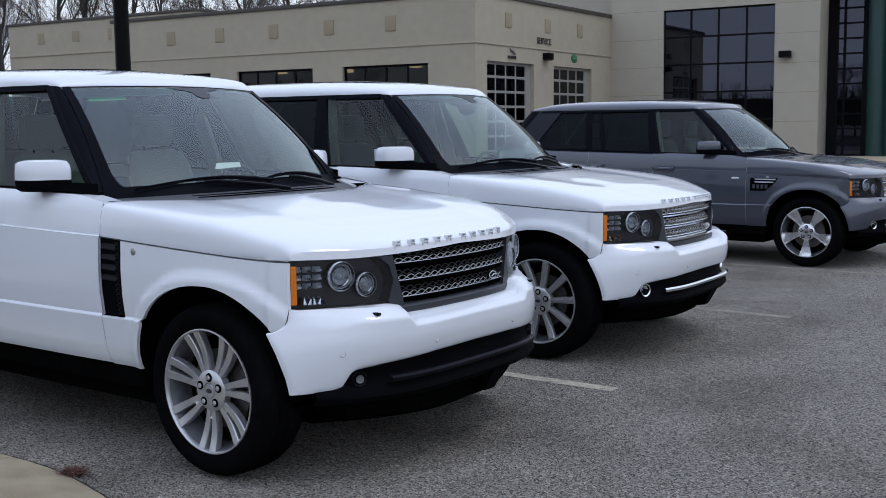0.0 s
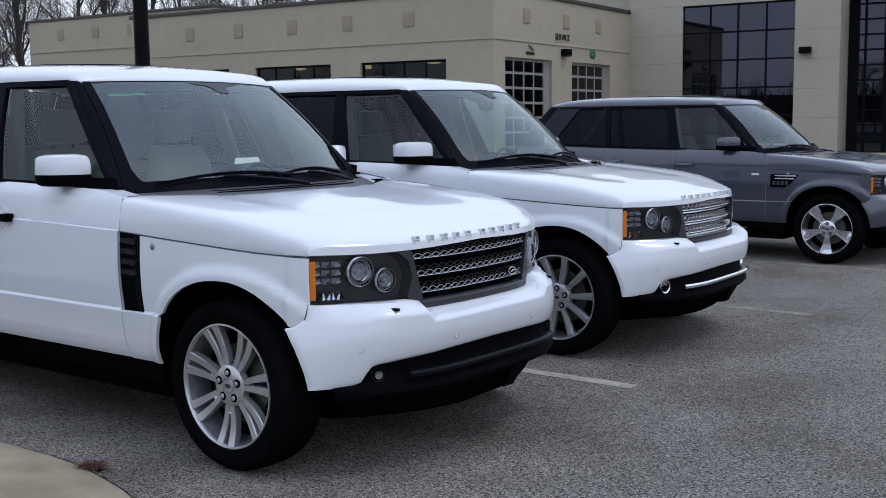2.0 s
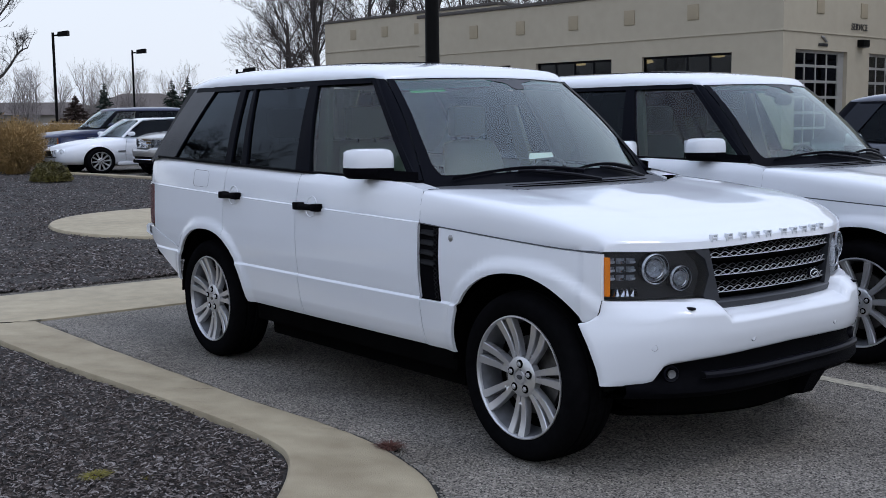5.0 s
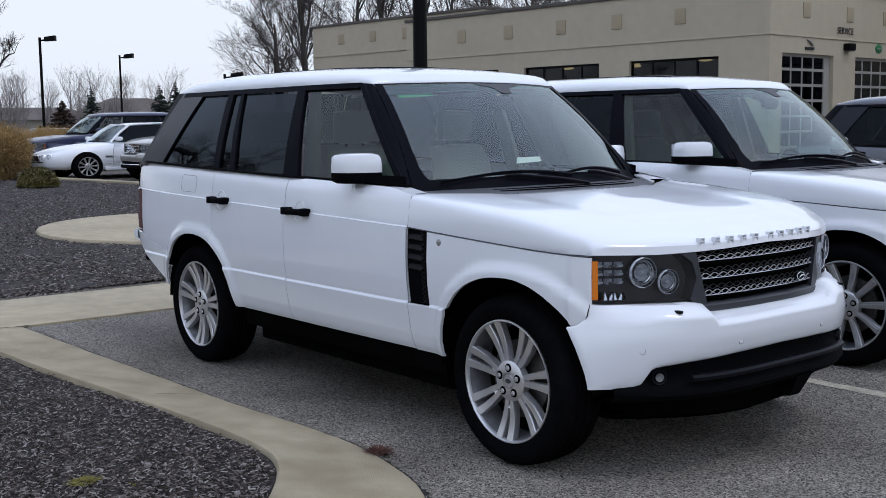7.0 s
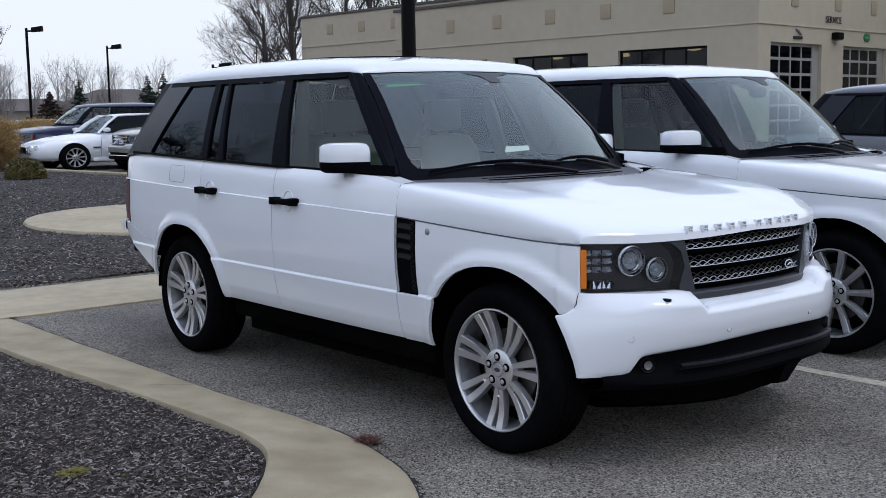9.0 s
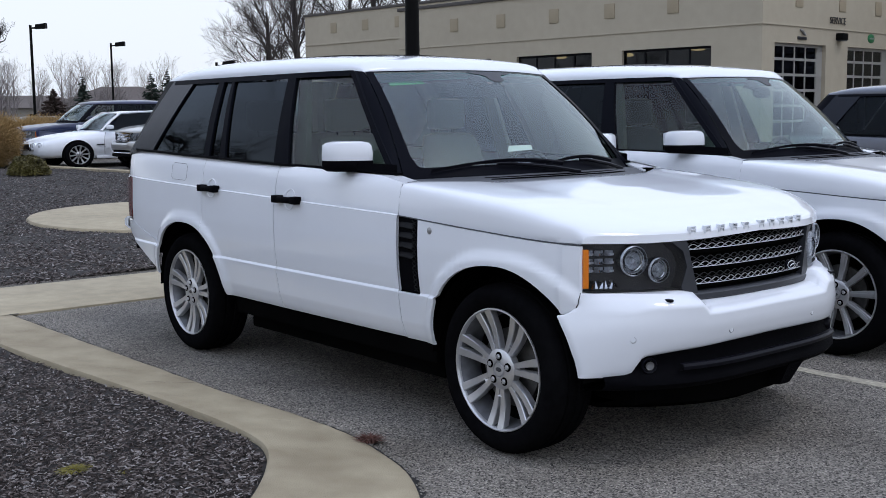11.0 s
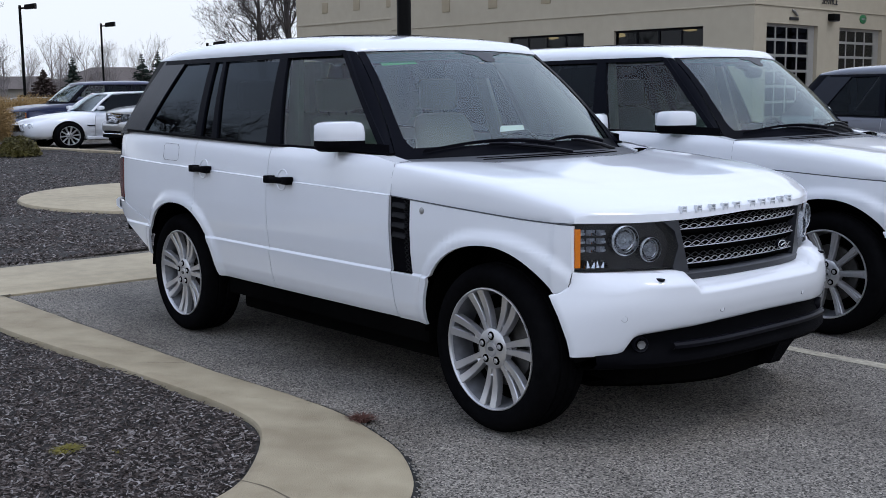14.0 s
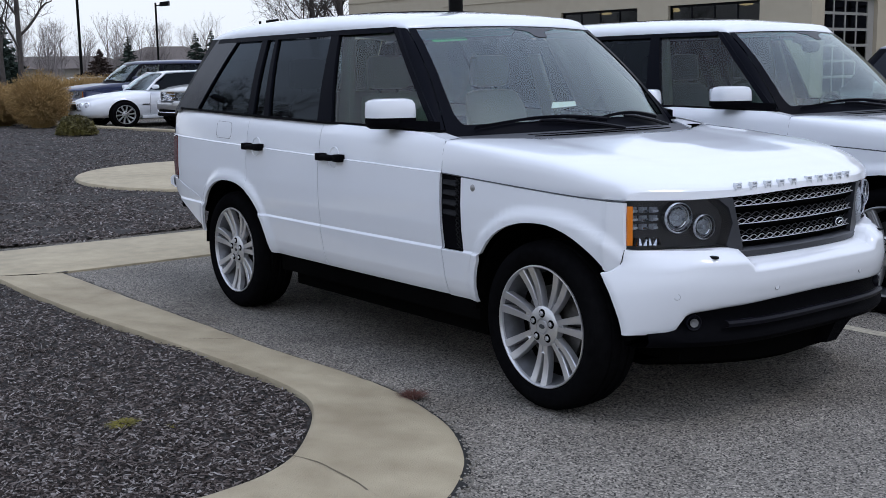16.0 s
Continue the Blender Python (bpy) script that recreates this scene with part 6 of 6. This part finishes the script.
for y in (2.33, 5.40, 8.22):
    part("relief_square", bx(-.01, .03, y - .24, y + .24, 4.88, 5.39, bevel=.01), "stucco_lit", hall, "tan square relief panel")
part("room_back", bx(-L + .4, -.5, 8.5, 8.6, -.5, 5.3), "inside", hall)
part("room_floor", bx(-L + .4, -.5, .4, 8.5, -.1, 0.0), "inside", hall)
for a, b in wins:
    w = part("window", bx(a, b, .12, .18, 3.54, 3.62), "mullion", hall, "wide dark shop window")
    part("frame", bx(a, b, .12, .18, 1.5, 1.58), "mullion", w)
    for k in range(5):
        x = a + (b - a) * k / 4
        part("mullion", bx(max(a, x - .03), min(b, x + .03), .12, .18, 1.58, 3.54), "mullion", w)
    for k in range(4):
        p = part("pane", bx(a + (b - a) * k / 4 + .03, a + (b - a) * (k + 1) / 4 - .03, .145, .153, 1.58, 3.54), "pane_dark", w)
for a, b in ((.79, 4.28), (5.90, 9.36)):
    d = part("garage_door", bx(-.20, -.14, a, a + .10, -.1, 3.66), "door_frame", hall, "glazed aluminium sectional garage door")
    part("door_rail", bx(-.20, -.14, b - .42, b, -.1, 3.66), "door_frame", d)
    for k in range(8):
        z = 3.66 - .523 * k
        part("door_rail", bx(-.20, -.14, a + .10, b - .42, z - (.10 if k == 0 else .045), z - (0 if k == 0 else -.045)), "door_frame", d)
    for k in range(1, 4):
        y = a + .10 + (b - a - .52) * k / 4
        part("door_stile", bx(-.195, -.145, y - .035, y + .035, 0, 3.56), "door_frame", d)
    for i in range(4):
        for k in range(7):
            y0, y1 = a + .10 + (b - a - .52) * i / 4, a + .10 + (b - a - .52) * (i + 1) / 4
            p = part("pane", bx(-.172, -.166, y0 + .035, y1 - .035, 3.66 - .523 * (k + 1) + .045, 3.66 - .523 * k - (.10 if k == 0 else .045)), "pane_dark", d)
for x, y, z in ((-10.67, 2.5, 3.62), (-7.3, 2.5, 3.56), (-4.09, 2.5, 3.64)):
    bm = bmesh.new()
    lathe(bm, [(.02, .26), (.14, .22), (.26, .03), (.24, 0), (.001, -.03)], 18)
    bmesh.ops.transform(bm, matrix=Matrix.Translation((x, y, z)) @ Matrix.Rotation(radians(90), 4, "X"), verts=bm.verts)
    part("bay_lamp", bm, "lamp_warm", hall, "lit warm high-bay lamp inside")

# rear wing, taller, behind the service hall
rear = tagged(new("rear_wing"), "taller beige stucco rear wing of the building", "building")
rear.matrix_world = B
part("wall", bx(-32.5, -18.8, 6.0, 20, -.6, 6.92), "stucco", rear)
for b in ((-32.56, -18.74, 5.94, 6.3, 6.92, 7.06), (-32.56, -32.2, 6.3, 20, 6.92, 7.06), (-19.1, -18.74, 6.3, 20, 6.92, 7.06)):
    part("coping", bx(*b, bevel=.015), "coping", rear, "dark metal parapet coping")
part("string_course", bx(-32.5, -18.8, 5.95, 5.998, 5.29, 5.38, bevel=.012), "stucco", rear)
for x in (-29.9, -27.2, -24.55, -21.9):
    part("relief_square", bx(x - .25, x + .25, 5.97, 6.01, 5.90, 6.45, bevel=.01), "stucco_lit", rear, "tan square relief panel")

# writing and fittings on the garage wall
curve = bpy.data.curves.new("service_sign", "FONT")
curve.body, curve.size, curve.extrude, curve.align_x = "SERVICE", .33, .008, "CENTER"
txt = new("service_sign", curve)
bpy.context.view_layer.update()
me = bpy.data.meshes.new_from_object(txt.evaluated_get(bpy.context.evaluated_depsgraph_get()))
bpy.data.objects.remove(txt)
me.materials.clear()
me.materials.append(M["sign_black"])
sign = tagged(new("service_sign", me), "black raised letters reading SERVICE on the wall", "sign")
sign.matrix_world = B @ Matrix.Translation((.03, 5.06, 4.44)) @ Matrix.Rotation(radians(90), 4, "Z") @ Matrix.Rotation(radians(90), 4, "X")
emblem = tagged(part("wall_emblem", bx(.005, .04, 2.25, 2.85, 3.80, 3.90, bevel=.01), "sign_black", None), "dark plain emblem bar under a leaping metal shape", "sign")
emblem.matrix_world = B
bm = bmesh.new()
tube(bm, [(.03, 2.40, 4.13), (.03, 2.52, 4.10), (.03, 2.68, 4.00), (.03, 2.80, 3.96)], [.03, .05, .045, .02], 6)
part("emblem_shape", bm, "sign_grey", emblem)
bm = bmesh.new()
lathe(bm, [(.001, .03), (.24, .03), (.27, .015), (.27, -.0)], 32)
bmesh.ops.transform(bm, matrix=Matrix.Translation((.002, 7.70, 4.02)) @ Matrix.Diagonal((1, 1, .62, 1)) @ Matrix.Rotation(radians(-90), 4, "Z"), verts=bm.verts)
disc = tagged(part("wall_emblem", bm, "emblem_green", None), "round green enamel emblem on the wall", "sign")
disc.matrix_world = B
part("emblem_band", bx(.03, .036, 7.54, 7.86, 3.99, 4.05), "sign_grey", disc)
for k, (x, y, z, ax) in enumerate(((.0, 5.19, 3.99, 0), (7.35, 11.28, 4.05, 1))):
    lamp = tagged(part("wall_lamp", bx(0, .26, -.22, .22, -.12, .12, bevel=.02), "pole", None), "boxy black wall-mounted lamp", "wall lamp")
    lamp.matrix_world = B @ (Matrix.Translation((x, y, z)) @ Matrix.Rotation(radians(-90 if ax else 0), 4, "Z"))
    part("lamp_lip", bx(.03, .24, -.18, .18, -.15, -.118), "graphite", lamp)

# showroom block
show = tagged(new("showroom"), "tall cream panelled showroom with dark glazing", "building")
show.matrix_world = B @ Matrix.Translation((0, 11.29, 0))
GX0, GX1 = 2.33, 6.90
part("wall", bx(-7.0, -.0, .4, 9.0, 4.0, 9.0), "panel", show)
put(part("wall", wall_mesh(8.62, 9.0, .4, [(GX0, GX1, .45, 6.02)]), "panel", show), 0, 0)
for x0, x1 in ((.01, GX0), (GX1, 8.6)):
    for z in (1.45, 2.58, 3.72, 4.86, 6.02, 7.15):
        part("panel_joint", bx(x0, x1, -.003, .003, z - .010, z + .010), "stucco_lit", show)
glz = part("window", bx(GX0, GX1, .10, .18, 5.95, 6.02), "mullion", show, "large dark reflective window wall")
for k in range(5):
    x = GX0 + (GX1 - GX0) * k / 4
    part("mullion", bx(max(GX0, x - .035), min(GX1, x + .035), .10, .18, .45, 5.95), "mullion", glz)
for r in range(5):
    z = 6.02 - 1.115 * (r + 1)
    for k in range(4):
        x0, x1 = GX0 + (GX1 - GX0) * k / 4 + .035, GX0 + (GX1 - GX0) * (k + 1) / 4 - .035
        if r:
            part("mullion", bx(x0, x1, .10, .18, z + 1.115 - .035, z + 1.115 + .035), "mullion", glz)
        part("pane", bx(x0, x1, .135, .143, z + .036, z + 1.115 - (.036 if r else .071)), "pane", glz)
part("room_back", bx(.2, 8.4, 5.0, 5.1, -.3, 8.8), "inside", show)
part("room_side", bx(8.3, 8.6, .4, 5.0, -.3, 8.8), "panel", show)
# entrance recess with narrow glazing and a green column
part("lintel", bx(8.62, 14.0, 0, .4, 6.35, 9.0), "panel", show)
ent = part("entrance_glazing", bx(8.62, 11.6, 1.4, 1.5, 6.28, 6.35), "mullion", show, "dark narrow-paned entrance glazing")
part("blank_panel", bx(8.62, 9.00, 1.36, 1.5, 0, 6.28), "mullion", ent)
part("blank_panel", bx(9.93, 10.5, 1.36, 1.5, 0, 6.28), "mullion", ent)
part("mullion", bx(9.20, 9.28, 1.36, 1.5, 0, 6.28), "mullion", ent)
for z in span(.56, 5.8, 9):
    part("mullion", bx(9.0, 9.93, 1.37, 1.49, z - .035, z + .035), "mullion", ent)
for x0, x1 in ((9.0, 9.20), (9.28, 9.93)):
    part("pane", bx(x0, x1, 1.42, 1.43, 0, 6.28), "pane", ent)
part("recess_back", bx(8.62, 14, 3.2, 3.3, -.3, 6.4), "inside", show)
part("column", tube(bmesh.new(), [(10.62, .9, -.3), (10.62, .9, 9.0)], .40, 24), "green_col", show, "dark green round column")
part("side_glazing", bx(11.3, 16.0, .1, .12, .4, 6.35), "pane", show, "greenish side glazing")
part("side_wall", bx(11.3, 16.0, .5, .8, -.3, 6.34), "green_col", show)
base = tagged(part("pavement", bx(6.0, 30, 6.5, 12.0, -.02, .10, bevel=.02), "walk", None), "pale concrete walk before the showroom", "pavement", kind="structure")
base.matrix_world = B

# ---- distance ----
def house(place, turn, length, eave, ridge, label):
    h = thing("house", place, label, "house", "distant houses", turn)
    part("wall", bx(-length / 2, length / 2, -4, 4, -.5, eave), "wall_far", h)
    bm = bmesh.new()
    q = [(-length / 2 - .5, -4.6, eave), (length / 2 + .5, -4.6, eave), (length / 2 + .5, 4.6, eave), (-length / 2 - .5, 4.6, eave)]
    r = [(-length / 2 + 4, 0, ridge), (length / 2 - 4, 0, ridge)]
    v, w = [bm.verts.new(p) for p in q], [bm.verts.new(p) for p in r]
    bm.faces.new((v[0], v[1], w[1], w[0])), bm.faces.new((v[2], v[3], w[0], w[1])), bm.faces.new((v[1], v[2], w[1])), bm.faces.new((v[3], v[0], w[0])), bm.faces.new(v[::-1])
    part("roof", bm, "roof_far", h, smooth=0)
    for k in range(int(length / 4)):
        x = -length / 2 + 2 + 4 * k
        part("window", bx(x - .6, x + .6, -4.03, -3.98, eave - 2.0, eave - .6), "mullion", h)


house((-111.0, 45.6, .4), 69, 12, 2.5, 4.2, "distant low house with a brown hipped roof")
house((-114.8, 35.6, .4), 71, 16, 2.0, 3.3, "distant house with a brown roof behind saplings")
bm = bmesh.new()
rng = np.random.default_rng(44)
grid(bm, [[(10 + 138 * math.cos(a), -4 + 138 * math.sin(a), z) for z in (-.5, 5.6 + .8 * noise.noise(Vector((a * 40, 0, 2))))] for a in span(-2.6, 1.15, 300)])
for k in range(620):
    a = rng.uniform(-2.6, 1.15)
    r = rng.uniform(104, 134)
    x, y = 10 + r * math.cos(a), -4 + r * math.sin(a)
    h = 8.0 + 1.8 * noise.noise(Vector((a * 5, 0, 0))) + rng.uniform(-1.5, 1.0)
    tube(bm, [(x, y, -.5), (x, y, h * .5), (x, y, h * .85)], [.22, .16, .04], 4, caps=False)
    for _ in range(90):
        c = Vector((x, y, h * .66)) + Vector((rng.normal(0, 1.0), rng.normal(0, 1.0), rng.normal(0, h * .15)))
        d, w = Vector((rng.normal(0, .4), rng.normal(0, .4), abs(rng.normal(0, .5)))), Vector((rng.normal(0, .05), rng.normal(0, .05), 0))
        bm.faces.new([bm.verts.new(c - w), bm.verts.new(c + w), bm.verts.new(c + d)])
tagged(part("far_woods", bm, "bark", None, smooth=0), "dark distant belt of leafless woods", "woods", kind="stuff")


# ---- parked cars ----
off_roader("off_roader", (0, 0, 0), "white luxury off-roader with twin-spoke rims beside the kerb", "white", "twin", "dark")
off_roader("off_roader", (-.15, 2.80, 0), "white luxury off-roader with a bright chrome grille", "white", "ten", "bright", "seat_dark", turn=2.5)
car = off_roader("off_roader", (-.22, 8.10, 0), "grey metallic sporty off-roader with polished star rims", "grey", "star", "bright", "seat_dark", sport=True)
car.scale = (.965, .985, .955)
car = off_roader("off_roader", (-26.1, 6.5, terrain(-26.1) - .09), "dark blue off-roader parked in the farther lot", "blue", "ten", "bright", "seat_dark", sport=True, turn=-90, detail=False)
car.scale = (.965, .985, .90)
car = off_roader("off_roader", (-20.55, 6.95, terrain(-20.55)), "silver compact off-roader parked in the farther lot", "silver", "ten", "bright", "seat_dark", sport=True, turn=-90, detail=False)
car.scale = (.92, .95, .90)


def saloon(place, turn, paint, label):
    """A low four-door saloon with twin round headlamps, x forward from the front axle."""
    c = thing("saloon_car", place, label, "car", "parked cars", turn)
    st = ((-4.05, .62, .55, .88), (-3.95, .80, .42, .96), (-3.4, .90, .26, .99), (-2.4, .93, .24, .97), (-1.2, .93, .24, .95), (-.4, .92, .24, .92), (.2, .90, .26, .84), (.55, .84, .28, .75), (.78, .70, .30, .66), (.86, .50, .34, .58))
    bm = bmesh.new()
    rows = []
    for x, w, lo, hi in st:
        m = (lo + hi) / 2
        rows.append([(x, s * w * a, lo + (hi - lo) * b) for s, a, b in ((-1, 0, .0), (-1, .9, 0), (-1, .98, .15), (-1, 1, .45), (-1, .99, .7), (-1, .94, .9), (-1, .80, .98), (-1, .45, 1.02), (1, 0, 1.04), (1, .45, 1.02), (1, .80, .98), (1, .94, .9), (1, .99, .7), (1, 1, .45), (1, .98, .15), (1, .9, 0))])
    vs = grid(bm, rows, close=True)
    bm.faces.new(vs[0]), bm.faces.new(vs[-1])
    body = part("body", bm, paint, c, smooth=50)
    bm = bmesh.new()
    grid(bm, [[(-.66, -.70, .955), (-.58, -.38, .975), (-.54, 0, .985), (-.58, .38, .975), (-.66, .70, .955)], [(-.92, -.63, 1.20), (-.85, -.34, 1.22), (-.82, 0, 1.225), (-.85, .34, 1.22), (-.92, .63, 1.20)], [(-1.20, -.55, 1.385), (-1.13, -.30, 1.405), (-1.11, 0, 1.41), (-1.13, .30, 1.405), (-1.20, .55, 1.385)]])
    part("windscreen", bm, "screen", c)
    bm = bmesh.new()
    rows = [[(x, s * w, z) for s, w, z in ((-1, .58, zt - .03), (-1, .5, zt), (1, 0, zt + .015), (1, .5, zt), (1, .58, zt - .03))] for x, zt in ((-1.12, 1.40), (-1.4, 1.435), (-2.0, 1.445), (-2.6, 1.41), (-2.75, 1.38))]
    grid(bm, rows)
    part("roof", flange(bm, (0, 0, -.02)), paint, c)
    for s in (-1, 1):
        bm = bmesh.new()
        grid(bm, [[(x0 + (x1 - x0) * f, s * (.80 - .22 * f), .94 + .46 * f) for f in span(0, 1, 3)] for x0, x1 in ((-.80, -1.24), (-1.75, -1.85), (-2.95, -2.65))])
        part("side_window", bm, "privacy", c)
        bm = bmesh.new()
        tube(bm, [(-.64, s * .74, .94), (-.92, s * .66, 1.2), (-1.20, s * .575, 1.395)], .030, 6)
        tube(bm, [(-1.20, s * .575, 1.395), (-2.0, s * .60, 1.435), (-2.72, s * .575, 1.40), (-3.3, s * .72, .98)], .03, 6)
        part("pillar", bm, paint, c)
        part("door_mirror", bx(-.85, -.70, s * .93 - .09, s * .93 + .09, .98, 1.09, bevel=.05), paint, c)
        for x in (-.62, -1.80, -2.85):
            part("shut_line", tube(bmesh.new(), [(x, s * .935, .34), (x, s * .935, .60), (x - .02, s * .925, .78), (x - .06, s * .885, .90)], .006, 5), "seam", c)
        for x in (-1.62, -2.68):
            part("door_handle", bx(x - .09, x + .09, s * .925 - .02, s * .925 + .02, .765, .79, bevel=.006), "chrome", c)
        part("sill_moulding", bx(-2.65, -.42, s * .90 - .03, s * .90 + .03, .22, .31, bevel=.02), paint, c)
        part("side_marker", bx(-.62, -.44, s * .925 - .014, s * .925 + .014, .575, .60), "black", c)
        for y, r in ((.62, .085), (.42, .075)):
            bm = bmesh.new()
            lathe(bm, [(.001, .03), (r * .5, .028), (r * .8, .012), (r, .02), (r * 1.08, .01), (r * 1.1, -.05)], 20)
            bmesh.ops.transform(bm, matrix=Matrix.Translation((.80 + (.62 - y) * .35 - .02, s * y, .575)) @ Matrix.Rotation(s * .35, 4, "Z") @ Matrix.Rotation(radians(-90), 4, "Z"), verts=bm.verts)
            part("headlamp", bm, "led", c, "round headlamp")
    for x in (0, -3.03):
        for s in (-1, 1):
            wheel(c, x, s, "ten")
    for ob in [o for o in c.children if o.name.startswith("wheel")]:
        ob.scale = (.9, .9, .9)
        ob.location.z, ob.location.y = .335, math.copysign(.875, ob.location.y)
    # no arch is cut: black discs on the flank paint its shade
    for x in (0, -3.03):
        for s in (-1, 1):
            bm = bmesh.new()
            lathe(bm, [(.001, 0), (.36, 0), (.37, .03), (.37, .10)], 30)
            bmesh.ops.transform(bm, matrix=Matrix.Translation((x, s * .932, .345)) @ Matrix.Rotation(0 if s < 0 else math.pi, 4, "Z"), verts=bm.verts)
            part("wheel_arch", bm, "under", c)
    g = part("grille", bx(.84, .885, -.25, .25, .46, .62, bevel=.03), "black", c, "dark grille with a chrome rim")
    part("grille_rim", tube(bmesh.new(), [(.888, .26 * math.copysign(abs(math.cos(a)) ** .5, math.cos(a)), .54 + .085 * math.copysign(abs(math.sin(a)) ** .5, math.sin(a))) for a in (2 * math.pi * k / 24 for k in range(25))], .012, 6, caps=False), "chrome", g)
    part("intake", bx(.80, .915, -.42, .42, .29, .345, bevel=.01), "under", c)
    bm = bmesh.new()
    rows = [[(x - .40 * t * t, .76 * t, z) for t in span(-1, 1, 12)] for z, x in ((.26, .86), (.34, .93), (.44, .93), (.48, .88))]
    grid(bm, rows)
    part("bumper", flange(bm, (-.1, 0, 0)), paint, c)
    bm = bmesh.new()
    tube(bm, [(.945 - .30 * t * t, .80 * t, .455) for t in span(-.62, .62, 10)], .012, 5)
    part("bumper_trim", bm, "black", c)
    return c


saloon((-22.75, 5.82, terrain(-22.75)), -90, "white", "white saloon car with round headlamps in the farther lot").scale = (1, 1, .895)
saloon((-44.2, 11.6, terrain(-44.2) - .1), -60, "silver", "pale saloon car half hidden behind dry grass").scale = (1, 1, .8)
